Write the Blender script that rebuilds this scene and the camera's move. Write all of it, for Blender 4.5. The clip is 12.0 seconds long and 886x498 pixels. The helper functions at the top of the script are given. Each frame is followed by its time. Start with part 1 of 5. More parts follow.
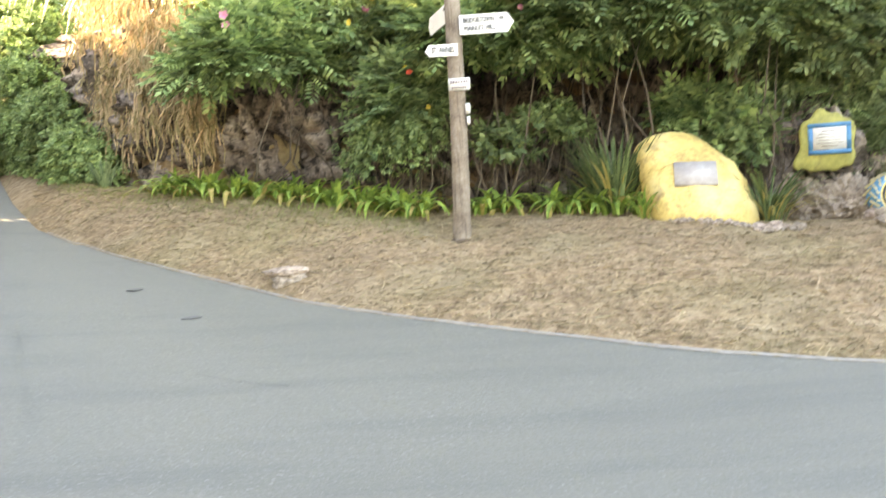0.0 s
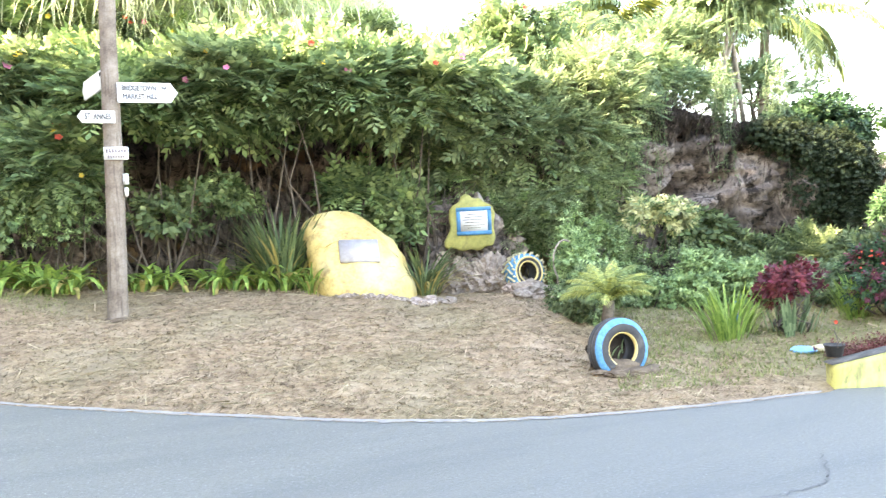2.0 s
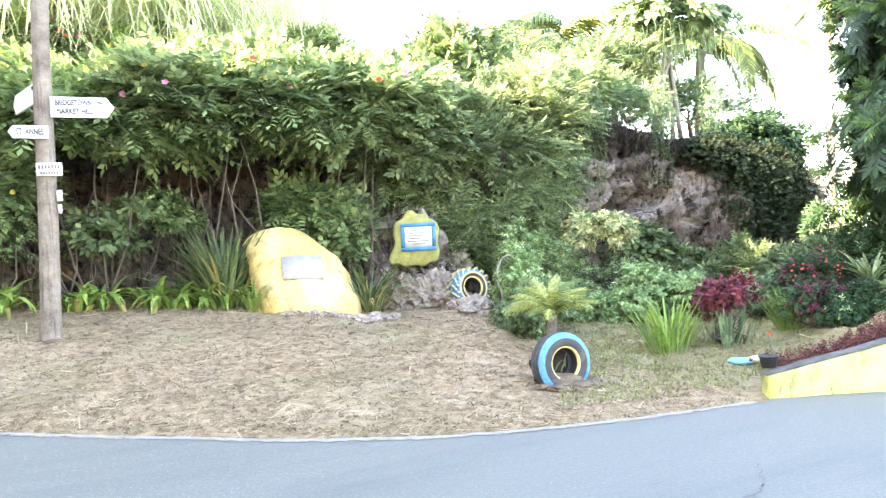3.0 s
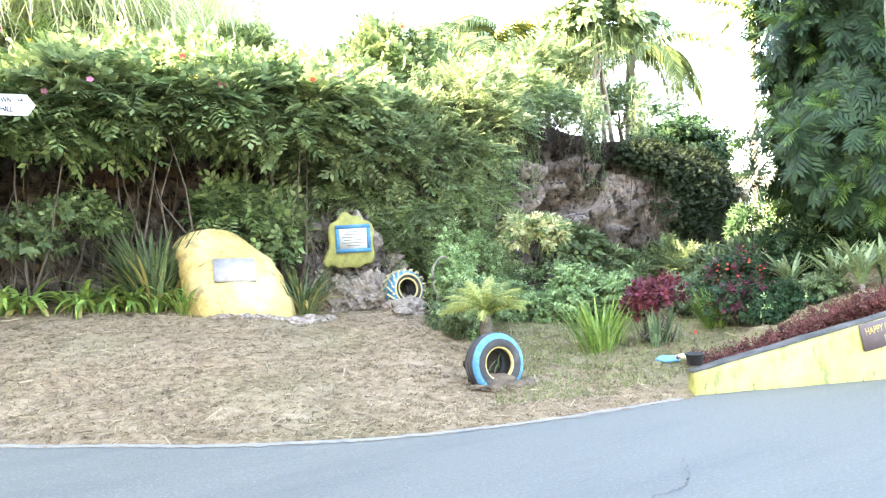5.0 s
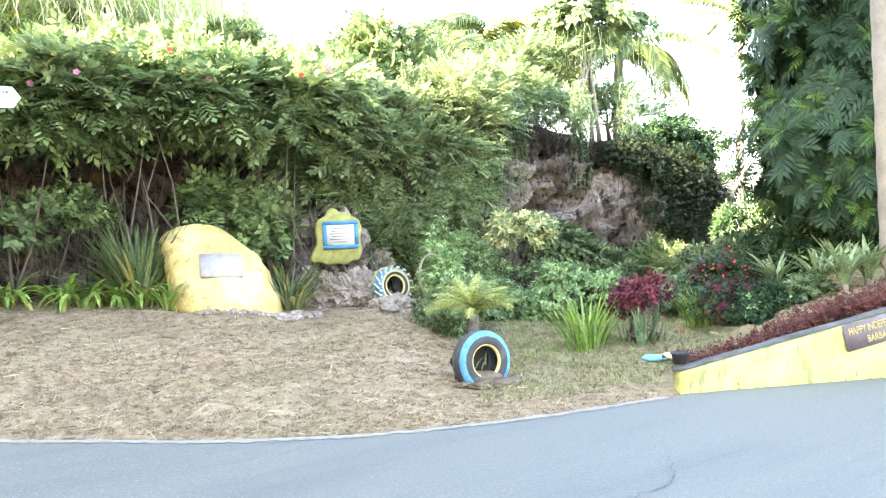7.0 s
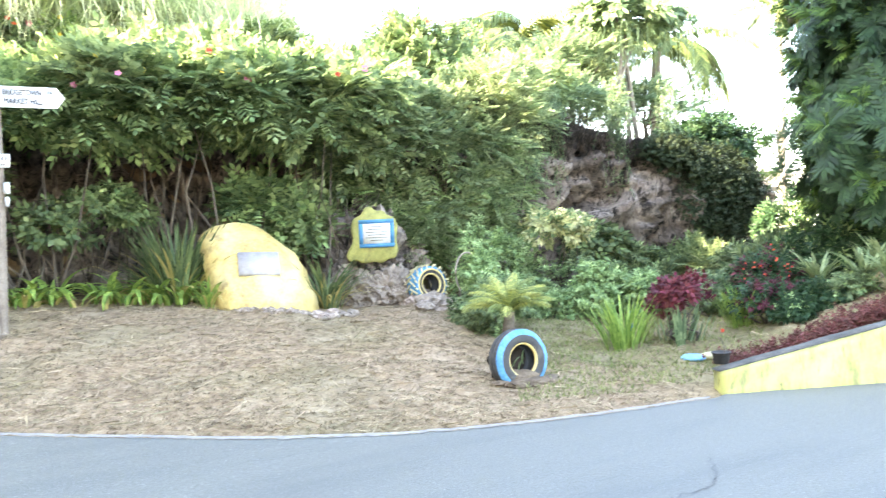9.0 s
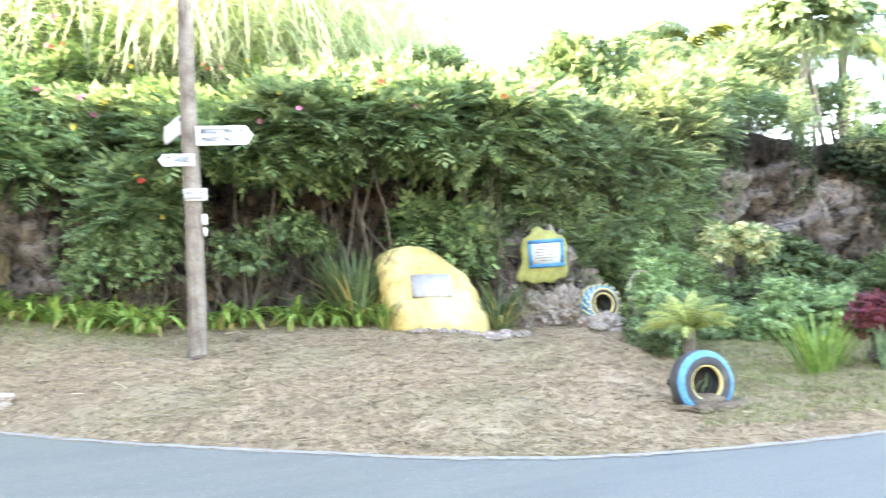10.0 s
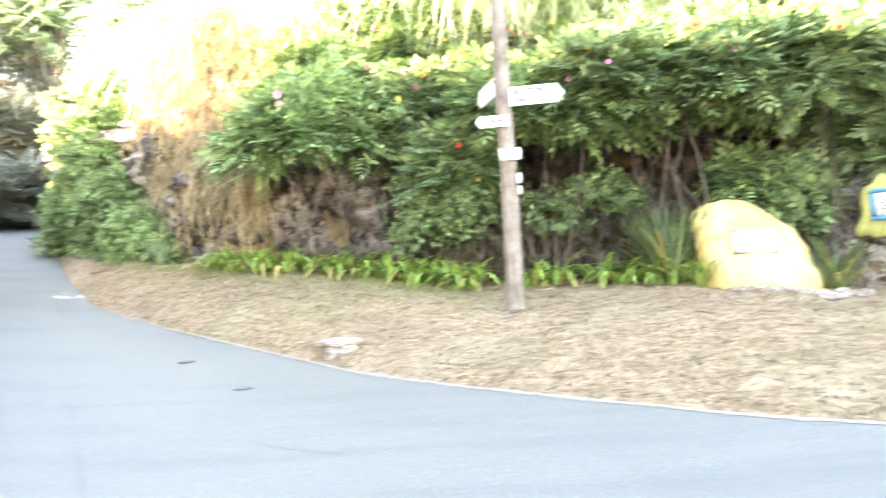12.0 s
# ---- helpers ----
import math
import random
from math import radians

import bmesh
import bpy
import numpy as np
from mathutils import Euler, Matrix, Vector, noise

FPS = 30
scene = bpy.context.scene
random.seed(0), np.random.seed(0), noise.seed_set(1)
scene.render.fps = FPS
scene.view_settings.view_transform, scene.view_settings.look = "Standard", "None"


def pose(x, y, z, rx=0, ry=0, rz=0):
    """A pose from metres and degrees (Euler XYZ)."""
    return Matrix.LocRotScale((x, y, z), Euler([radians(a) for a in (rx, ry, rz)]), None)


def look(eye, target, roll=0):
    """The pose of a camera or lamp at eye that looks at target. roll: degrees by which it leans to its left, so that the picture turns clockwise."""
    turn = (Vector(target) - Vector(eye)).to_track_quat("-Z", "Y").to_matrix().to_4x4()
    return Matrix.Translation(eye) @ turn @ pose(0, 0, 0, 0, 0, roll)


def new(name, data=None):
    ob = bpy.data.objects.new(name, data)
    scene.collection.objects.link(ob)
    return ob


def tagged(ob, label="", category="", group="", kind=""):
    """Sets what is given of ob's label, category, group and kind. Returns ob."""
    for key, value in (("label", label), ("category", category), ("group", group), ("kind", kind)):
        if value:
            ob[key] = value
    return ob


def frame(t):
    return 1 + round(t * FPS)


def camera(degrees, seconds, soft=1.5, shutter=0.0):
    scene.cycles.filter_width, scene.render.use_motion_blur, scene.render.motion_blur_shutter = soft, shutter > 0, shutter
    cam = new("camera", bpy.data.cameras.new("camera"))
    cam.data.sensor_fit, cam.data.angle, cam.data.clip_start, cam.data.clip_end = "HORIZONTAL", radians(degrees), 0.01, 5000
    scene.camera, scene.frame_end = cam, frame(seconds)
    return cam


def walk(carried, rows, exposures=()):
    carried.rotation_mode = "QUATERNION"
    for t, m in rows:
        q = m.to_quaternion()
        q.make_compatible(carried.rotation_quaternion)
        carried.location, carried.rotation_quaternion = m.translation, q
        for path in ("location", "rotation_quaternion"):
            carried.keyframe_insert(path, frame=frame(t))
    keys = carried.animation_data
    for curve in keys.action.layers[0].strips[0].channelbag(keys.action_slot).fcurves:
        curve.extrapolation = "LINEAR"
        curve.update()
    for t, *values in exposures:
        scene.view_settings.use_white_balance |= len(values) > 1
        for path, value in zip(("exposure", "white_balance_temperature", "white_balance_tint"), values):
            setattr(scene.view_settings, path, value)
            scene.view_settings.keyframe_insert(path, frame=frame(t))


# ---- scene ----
cam = camera(58.06, 12.0, soft=1.25, shutter=0.5)
PATH = [
    (0, pose(-0.074, 0.011, 1.523, 85.005, 3.759, -0.303)),
    (0.5, pose(-0.018, 0.026, 1.567, 87.662, 2.157, -4.544)),
    (1, pose(-0.028, 0.018, 1.509, 88.062, 2.638, -14.326)),
    (1.5, pose(0.002, -0.013, 1.517, 88.520, 3.120, -20.576)),
    (2, pose(0.006, -0.025, 1.510, 89.149, 2.892, -23.383)),
    (2.5, pose(0.027, -0.027, 1.526, 89.892, 3.300, -25.354)),
    (3, pose(0.037, -0.033, 1.518, 90.037, 3.264, -27.224)),
    (5, pose(0.053, -0.051, 1.515, 89.897, 3.394, -31.782)),
    (5.5, pose(0.036, -0.045, 1.509, 89.644, 3.038, -31.887)),
    (6, pose(0.041, -0.045, 1.507, 89.435, 3.159, -31.981)),
    (6.5, pose(0.035, -0.046, 1.516, 89.473, 2.799, -32.755)),
    (8.5, pose(0.044, -0.044, 1.515, 90.176, 3.172, -32.293)),
    (9, pose(0.033, -0.016, 1.505, 89.715, 2.884, -30.266)),
    (9.5, pose(0.012, 0.008, 1.518, 90.540, 3.471, -25.133)),
    (10, pose(-0.013, 0.049, 1.509, 91.889, 3.963, -18.427)),
    (10.5, pose(0.012, 0.027, 1.477, 92.199, 3.900, -11.989)),
    (11, pose(0.028, 0.031, 1.452, 92.129, 3.453, -7.944)),
    (11.5, pose(-0.037, 0.084, 1.427, 91.457, 4.064, -4.881)),
    (12, pose(-0.188, 0.134, 1.366, 91.158, 4.364, 2.859)),
]
EXPOSURES = [(0.0, 4.11, 11000, 18), (0.5, 4.04, 10700, 20), (1.0, 3.91, 10100, 20), (1.5, 4.13, 9400, 19), (2.5, 4.51, 8200, 19), (6.5, 4.46, 8400, 16), (9.5, 4.46, 8100, 16), (10.5, 4.31, 8100, 16), (11.0, 4.01, 8400, 14), (11.5, 4.08, 8400, 14), (12.0, 4.88, 8900, 19)]
walk(cam, PATH, EXPOSURES)

# ---- world and sun ----
SUN_AZ, SUN_EL = 80.0, 30.0          # degrees to the left of straight ahead, and above the horizon
world = bpy.data.worlds.new("world")
scene.world = world
world.use_nodes = True
wn = world.node_tree
sky = wn.nodes.new("ShaderNodeTexSky")
sky.sky_type = "NISHITA"
sky.sun_disc = False
sky.sun_elevation = radians(SUN_EL)
sky.sun_rotation = radians(-SUN_AZ)
sky.air_density, sky.dust_density, sky.ozone_density = 1.0, .5, 1.3
wn.links.new(sky.outputs["Color"], wn.nodes["Background"].inputs["Color"])
wn.nodes["Background"].inputs["Strength"].default_value = 0.15
sun = new("sun", bpy.data.lights.new("sun", "SUN"))
sun.data.energy, sun.data.angle, sun.data.color = 4.8, radians(0.6), (1.0, 0.93, 0.81)
_sa, _se = radians(SUN_AZ), radians(SUN_EL)
sun.matrix_world = look((-40 * math.sin(_sa), 40 * math.cos(_sa), 40 * math.tan(_se)), (0, 0, 0))

# ---- plan: bearings in degrees to the left of +y, distances from the origin in metres ----
ROAD_Z = ((-60, 4, 6.15, 7.4, 8.8, 10.6, 13, 15.5, 19.5, 24, 32, 60), (0, 0, .09, .17, .27, .5, .82, 1.17, 1.87, 2.7, 3.9, 6))
_edge = ((-180, -150, -130, -110, -100, -95, -85, -75, -61.5, -56.3, -49.5, -46.4, -41.4, -37.3, -33.2, -29, -24, -19.3, -15.3, -8.4, -3.7, .4, 3.4, 8.3, 12, 15.8, 19.3, 22.7, 25, 27.1, 28.2, 28.8, 29.3, 31, 33.8, 36, 40, 50, 70, 100, 140, 180),
         (5, 5.5, 8, 20, 40, 22, 14.5, 11.2, 8.87, 8.3, 7.8, 7.44, 7.0, 6.76, 6.6, 6.52, 6.5, 6.55, 6.64, 7.04, 7.37, 7.7, 8.0, 8.62, 9.33, 10.2, 11.27, 12.4, 13.7, 15.4, 18, 21.5, 33, 33, 33, 20, 16, 13, 11, 7, 5.5, 5))
_a = np.arange(-180, 180.01, .25)
_d = np.interp(_a, *_edge)
_k = np.exp(-.5 * (np.arange(-16, 17) / 7) ** 2)
_wall = (_a > -80) & (_a < -49.4)                 # along the yellow wall the asphalt ends at its foot
_t = np.tan(np.radians(-_a[_wall]))
_y = (5.98 + 5.14 * 1.9 / .87) / (_t + 1.9 / .87)
_d[_wall] = np.hypot(_y, _t * _y)
_s = np.convolve(np.pad(_d, 16, mode="edge"), _k / _k.sum(), "valid")
EDGE = (_a, np.where((_a > -48) & (_a < 25), _s, _d))
FOOT = ((-70, -62, -50, -42, -35, -29, -22, -18, -11, 1.3, 10, 20, 25, 28.2), (16, 15, 15, 13.5, 12, 12, 11.5, 11.9, 12.8, 13, 13.6, 15.5, 18, 23),
        (.5, .5, .4, .22, .3, .6, .6, .76, .88, .98, 1.3, 1.65, 1.9, 2.5))
CLIFF = ((-50.0, -48.0, -44, -40, -34, -28, -22, -12, 0, 10, 20, 24, 28, 29), (19.5, 18, 16.5, 15.8, 14.4, 14.0, 14.7, 15.2, 15.2, 14.9, 16.9, 20, 24.5, 26),
         (2.5, 3.1, 3.4, 3.7, 4.0, 4.2, 4.3, 4.4, 4.5, 4.6, 5.0, 5.3, 5.5, 5.5))


def smooth(a, b, x):
    t = np.clip((np.asarray(x, float) - a) / (b - a), 0, 1)
    return t * t * (3 - 2 * t)


def road_z(x, y):
    return np.interp(-.42 * x + .906 * y, *ROAD_Z)


def ground_z(x, y):
    """Height of the ground sheet at x, y (arrays)."""
    x, y = np.asarray(x, float), np.asarray(y, float)
    az, d = np.degrees(np.arctan2(-x, y)), np.maximum(np.hypot(x, y), 1e-6)
    de = np.interp(az, *EDGE)
    ze = road_z(x * de / d, y * de / d)
    front = smooth(-72, -66, az) * (1 - smooth(28, 28.8, az))
    dh = front * np.interp(az, FOOT[0], FOOT[1]) + (1 - front) * (de + 4)
    zh = front * np.interp(az, FOOT[0], FOOT[2]) + (1 - front) * (ze + .5)
    t = np.clip((d - de) / np.maximum(dh - de, .3), 0, 1)
    z = np.where(d < de, road_z(x, y) - .05, ze - .05 + (zh - ze + .05) * (1 - (1 - t) ** 1.5))
    z = z + .03 * smooth(0, .25, d - de)
    # raised bed behind the yellow wall
    bed = (1 - smooth(-62, -49.5, az)) * smooth(-100, -90, az)
    z = z + bed * .52 * smooth(.1, .26, d - de) * (1 - smooth(5, 9, d - de))
    # plateau and grass slope above the cliff
    dc, zc = np.interp(az, CLIFF[0], CLIFF[1]), np.interp(az, CLIFF[0], CLIFF[2])
    up = smooth(-50.0, -49.4, az) * (1 - smooth(28.2, 29, az))
    steep = .10 + .15 * smooth(-27, -12, az) * (1 - .8 * smooth(-1, 5, az))
    top = zc + steep * np.clip(d - dc - .6, 0, 5.2)
    z = np.where(up > 0, z + up * smooth(.25, .7, d - dc) * np.maximum(top - z, 0), z)
    # hillsides beyond the road, to the left and behind
    # past the view the left bank is unseen and helps shade the verge
    left = smooth(28.6, 30, az) * (1 - smooth(60, 75, az))
    z = z + left * np.clip((d - de) * .55, 0, 9)
    rear = smooth(70, 95, az) + (1 - smooth(-165, -140, az))
    z = z + np.clip(rear, 0, 1) * 1.6 * smooth(2, 11, d - de)
    return z


def at(az, d, z=None):
    """A place by bearing and distance, on the ground unless z is given."""
    a = radians(az)
    x, y = -math.sin(a) * d, math.cos(a) * d
    return Vector((x, y, float(ground_z(x, y)) if z is None else z))


# ---- materials ----
def mat(name, colours, scale=6.0, rough=.8, bump=.3, fine=60.0, island=0.0, per_object=0.0, translucent=0.0, metal=0.0, detail=6.0, spec=.5):
    """Noise-driven colour ramp at two scales, with bump; island and per_object: how far the brightness varies from piece to piece."""
    m = bpy.data.materials.new(name)
    m.use_nodes = True
    nt = m.node_tree
    n, l = nt.nodes, nt.links
    bsdf = n["Principled BSDF"]
    co = n.new("ShaderNodeTexCoord").outputs["Object"]
    big, small = n.new("ShaderNodeTexNoise"), n.new("ShaderNodeTexNoise")
    for t, s in ((big, scale), (small, fine)):
        t.inputs["Scale"].default_value, t.inputs["Detail"].default_value = s, detail
        t.inputs["Roughness"].default_value = .62
        l.new(co, t.inputs["Vector"])
    mix = n.new("ShaderNodeMath")
    mix.operation = "MULTIPLY_ADD"
    mix.inputs[1].default_value = .35
    l.new(small.outputs["Fac"], mix.inputs[0])
    half = n.new("ShaderNodeMath")
    half.operation, half.inputs[1].default_value = "MULTIPLY", .65
    l.new(big.outputs["Fac"], half.inputs[0])
    l.new(half.outputs[0], mix.inputs[2])
    ramp = n.new("ShaderNodeValToRGB")
    e = ramp.color_ramp.elements
    k = len(colours)
    while len(e) < k:
        e.new(.5)
    for i, c in enumerate(colours):
        e[i].position, e[i].color = (.33 + .34 * i / max(k - 1, 1)), (*c, 1)
    l.new(mix.outputs[0], ramp.inputs[0])
    colour = ramp.outputs[0]
    for amount, socket in ((island, "Random Per Island"), (per_object, "Random")):
        if amount:
            src = n.new("ShaderNodeNewGeometry" if socket == "Random Per Island" else "ShaderNodeObjectInfo").outputs[socket]
            rng = n.new("ShaderNodeMapRange")
            rng.inputs["To Min"].default_value, rng.inputs["To Max"].default_value = 1 - amount, 1 + amount
            l.new(src, rng.inputs["Value"])
            hsv = n.new("ShaderNodeHueSaturation")
            l.new(rng.outputs[0], hsv.inputs["Value"])
            hue = n.new("ShaderNodeMapRange")
            hue.inputs["To Min"].default_value, hue.inputs["To Max"].default_value = .5 + amount * .05, .5 - amount * .05
            l.new(src, hue.inputs["Value"])
            l.new(hue.outputs[0], hsv.inputs["Hue"])
            l.new(colour, hsv.inputs["Color"])
            colour = hsv.outputs[0]
    l.new(colour, bsdf.inputs["Base Color"])
    bsdf.inputs["Roughness"].default_value, bsdf.inputs["Metallic"].default_value = rough, metal
    bsdf.inputs["Specular IOR Level"].default_value = spec
    if bump:
        b = n.new("ShaderNodeBump")
        b.inputs["Strength"].default_value, b.inputs["Distance"].default_value = bump, .02
        l.new(mix.outputs[0], b.inputs["Height"])
        l.new(b.outputs[0], bsdf.inputs["Normal"])
    if translucent:
        tr, ms = n.new("ShaderNodeBsdfTranslucent"), n.new("ShaderNodeMixShader")
        l.new(colour, tr.inputs["Color"])
        ms.inputs[0].default_value = translucent
        l.new(bsdf.outputs[0], ms.inputs[1])
        l.new(tr.outputs[0], ms.inputs[2])
        l.new(ms.outputs[0], n["Material Output"].inputs["Surface"])
    return m


def leaf(name, dark, light, island=.35, rough=.55, translucent=.3, spec=.22):
    return mat(name, (dark, light), scale=3, fine=25, rough=rough, bump=0, island=island, translucent=translucent, detail=2, spec=spec)


def ground_material():
    m = mat("dry_verge", ((.088, .054, .032), (.27, .186, .114), (.40, .306, .2)), scale=9, fine=60, rough=.95, bump=.9, detail=9, spec=.15)
    nt = m.node_tree
    n, l = nt.nodes, nt.links
    bsdf, ramp = n["Principled BSDF"], n["Color Ramp"]
    co = n.new("ShaderNodeTexCoord").outputs["Object"]
    patch = n.new("ShaderNodeTexNoise")
    patch.inputs["Scale"].default_value, patch.inputs["Detail"].default_value = .55, 5
    l.new(co, patch.inputs["Vector"])
    sep = n.new("ShaderNodeSeparateXYZ")
    l.new(co, sep.inputs[0])
    lawn = n.new("ShaderNodeMapRange")              # the lawn beside the garden is greener
    lawn.inputs["From Min"].default_value, lawn.inputs["From Max"].default_value = 5.2, 8.0
    l.new(sep.outputs["X"], lawn.inputs["Value"])
    add = n.new("ShaderNodeMath")
    add.operation = "MULTIPLY_ADD"
    add.inputs[1].default_value = .75
    l.new(lawn.outputs[0], add.inputs[0])
    edge = n.new("ShaderNodeMapRange")
    edge.inputs["From Min"].default_value, edge.inputs["From Max"].default_value = .5, .72
    edge.inputs["To Max"].default_value = .7
    l.new(patch.outputs["Fac"], edge.inputs["Value"])
    l.new(edge.outputs[0], add.inputs[2])
    cap = n.new("ShaderNodeMath")
    cap.operation, cap.inputs[1].default_value = "MINIMUM", .8
    l.new(add.outputs[0], cap.inputs[0])
    mix = n.new("ShaderNodeMixRGB")
    mix.inputs[2].default_value = (.17, .16, .07, 1)
    l.new(cap.outputs[0], mix.inputs[0])
    l.new(ramp.outputs[0], mix.inputs[1])
    l.new(mix.outputs[0], bsdf.inputs["Base Color"])
    return m


M_GROUND = ground_material()
M_ROAD = mat("asphalt", ((.094, .095, .082), (.126, .127, .111), (.159, .16, .14)), scale=40, fine=190, rough=.62, bump=.5, detail=10, spec=.4)
M_DUST = mat("road_dust", ((.160, .144, .128), (.288, .264, .232)), scale=8, fine=60, rough=.95)
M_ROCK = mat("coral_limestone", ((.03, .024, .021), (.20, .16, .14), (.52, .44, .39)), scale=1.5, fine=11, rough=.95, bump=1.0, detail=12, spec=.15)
M_GREYROCK = mat("grey_rubble", ((0.08, 0.06, 0.05), (0.3, 0.235, 0.19), (0.46, 0.38, 0.315)), scale=7, fine=30, rough=.95, bump=.9, detail=10, per_object=.15, spec=.15)
M_POLE = mat("weathered_pole", ((.096, .072, .056), (.208, .168, .136), (.304, .264, .224)), scale=4, fine=50, rough=.9, bump=.5, spec=.2)
M_WHITE = mat("white_sign_paint", ((.612, .612, .612), (.697, .697, .680)), scale=4, fine=40, rough=.45, bump=.05)
M_BLACK = mat("black_lettering", ((.02, .02, .025), (.035, .035, .04)), rough=.5, bump=0)
M_YELLOW = mat("yellow_paint", ((0.22, 0.14, 0.055), (0.58, 0.42, 0.15), (0.65, 0.52, 0.23)), scale=1.8, fine=22, rough=.7, bump=.35, detail=8)
M_PALEYELLOW = mat("pale_yellow_paint", ((.29, .275, .085), (.48, .45, .14), (.55, .52, .21)), scale=1.6, fine=9, rough=.75, bump=.3, detail=9)
M_LIME = mat("lime_yellow_paint", ((.17, .165, .05), (.37, .35, .11)), scale=5, fine=30, rough=.8, bump=.5)
M_BLUE = mat("blue_paint", ((0.02, 0.12, 0.25), (0.045, 0.23, 0.4)), scale=6, fine=30, rough=.6, bump=.2)
M_TYREBLUE = mat("bright_blue_paint", ((.02, .10, .20), (.05, .22, .38), (.12, .32, .46)), scale=9, fine=45, rough=.65, bump=.25)
M_CREAM = mat("cream_paint", ((.30, .25, .13), (.62, .55, .34)), scale=12, fine=50, rough=.7, bump=.2)
M_LIGHTBLUE = mat("light_blue_paint", ((.080, .272, .440), (.176, .400, .544)), scale=8, fine=30, rough=.65, bump=.2)
M_EARTH = mat("dark_earth", ((.07, .05, .036), (.20, .15, .105)), scale=6, fine=40, rough=.95, bump=.8, spec=.1)
# near-black colour standing in for the shade inside the buried tyre
M_HOLLOWSHADE = mat("hollow_shade", ((.018, .014, .011), (.06, .047, .036)), scale=8, fine=40, rough=.95, bump=.6, spec=.1)
M_TAR = mat("old_tar", ((.07, .07, .07), (.115, .115, .112)), scale=9, fine=60, rough=.8, bump=.2)
M_RUBBER = mat("black_rubber", ((.02, .02, .022), (.05, .048, .046)), scale=9, fine=50, rough=.75, bump=.3)
M_PLAQUE = mat("grey_stone_plaque", ((.30, .275, .27), (.41, .385, .375)), scale=9, fine=70, rough=.95, bump=.15, spec=.08)
M_MARBLE = mat("white_plaque", ((.496, .496, .496), (.624, .616, .600)), scale=7, fine=60, rough=.4, bump=.05)
M_CONCRETE = mat("stained_concrete", ((.05, .05, .042), (.14, .135, .115), (.28, .265, .235)), scale=5, fine=35, rough=.9, bump=.6)
M_COPING = mat("blackened_wall_top", ((.03, .03, .026), (.075, .072, .062), (.14, .13, .115)), scale=5, fine=35, rough=.95, bump=.6)
M_PURPLE = mat("purple_grey_board", ((.14, .105, .11), (.20, .155, .155)), scale=5, fine=40, rough=.7, bump=.1)
M_GOLD = mat("gold_lettering", ((.36, .27, .10), (.50, .38, .15)), rough=.5, bump=0)
M_BARK = mat("bark", ((.035, .027, .02), (.095, .073, .055), (.16, .125, .10)), scale=7, fine=40, rough=.95, bump=.8)
M_PALEBARK = mat("pale_palm_trunk", ((.15, .125, .10), (.29, .25, .20)), scale=3, fine=25, rough=.9, bump=.4)
M_TWIG = mat("dry_twigs", ((.05, .038, .03), (.16, .125, .095)), scale=5, fine=30, rough=.95, bump=.2)
M_ROOTS = mat("hanging_roots", ((.035, .028, .022), (.10, .078, .06)), scale=3, fine=20, rough=.95, bump=0, island=.4, spec=.1)
M_STRAW = mat("straw_litter", ((.19, .138, .08), (.46, .37, .235)), scale=3, fine=20, rough=.95, bump=0, island=.4, spec=.1)
M_DEADTUFT = mat("dead_tufts", ((.09, .064, .042), (.22, .17, .11)), scale=2, fine=20, rough=.95, bump=0, island=.45, spec=.1)
M_HOUSE = mat("white_house_wall", ((.66, .67, .68), (.8, .8, .8)), scale=1, fine=20, rough=.8, bump=.05)
L_HEDGE = leaf("hedge_leaf", (0.085, 0.15, 0.065), (0.25, 0.35, 0.15), island=.5, translucent=.5)
L_FRESH = leaf("fresh_leaf", (0.13, 0.23, 0.085), (0.35, 0.47, 0.21), island=.45)
L_SHRUB = leaf("shrub_leaf", (0.105, 0.175, 0.08), (0.31, 0.4, 0.19), island=.5, translucent=.5)
# dry grey leaf, dulled so that sunlit scrub looks shaded
L_SCRUB = leaf("shaded_grey_scrub", (.13, .14, .105), (.28, .29, .23), island=.4, translucent=.08, spec=.1)
L_GARDEN = leaf("garden_leaf", (0.07, 0.11, 0.05), (0.175, 0.23, 0.1), island=.5, translucent=.3)
L_GREY = leaf("greyish_leaf", (0.12, 0.19, 0.1), (0.28, 0.37, 0.2), island=.45, translucent=.5)
L_MOSS = leaf("dark_moss", (0.018, 0.03, 0.016), (0.045, 0.065, 0.032), translucent=.1, spec=.1)
L_OLIVE = leaf("olive_leaf", (0.115, 0.175, 0.075), (0.31, 0.39, 0.18), island=.5, translucent=.5)
L_DUSTY = leaf("dusty_leaf", (0.15, 0.215, 0.11), (0.35, 0.42, 0.22), island=.45, translucent=.5)
L_DARK = leaf("dark_tree_leaf", (.015, .045, .018), (.04, .09, .035))
L_BREAD = leaf("breadfruit_leaf", (0.012, 0.034, 0.016), (0.03, 0.07, 0.03), rough=.6, translucent=.06, spec=.2)
L_BREADNEW = leaf("young_breadfruit_leaf", (0.035, 0.085, 0.02), (0.08, 0.15, 0.035), rough=.5, translucent=.2)
# blade colour raised far up: the glare of backlit grass is painted in
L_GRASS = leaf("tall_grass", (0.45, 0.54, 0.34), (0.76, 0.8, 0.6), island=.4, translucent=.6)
L_DRY = leaf("dry_vine", (0.22, 0.16, 0.085), (0.58, 0.46, 0.27), island=.55)
L_STRAP = leaf("strap_leaf", (0.1, 0.2, 0.04), (0.32, 0.44, 0.11), island=.4)
L_STRAPDRY = leaf("yellowed_leaf", (.28, .24, .07), (.45, .36, .14))
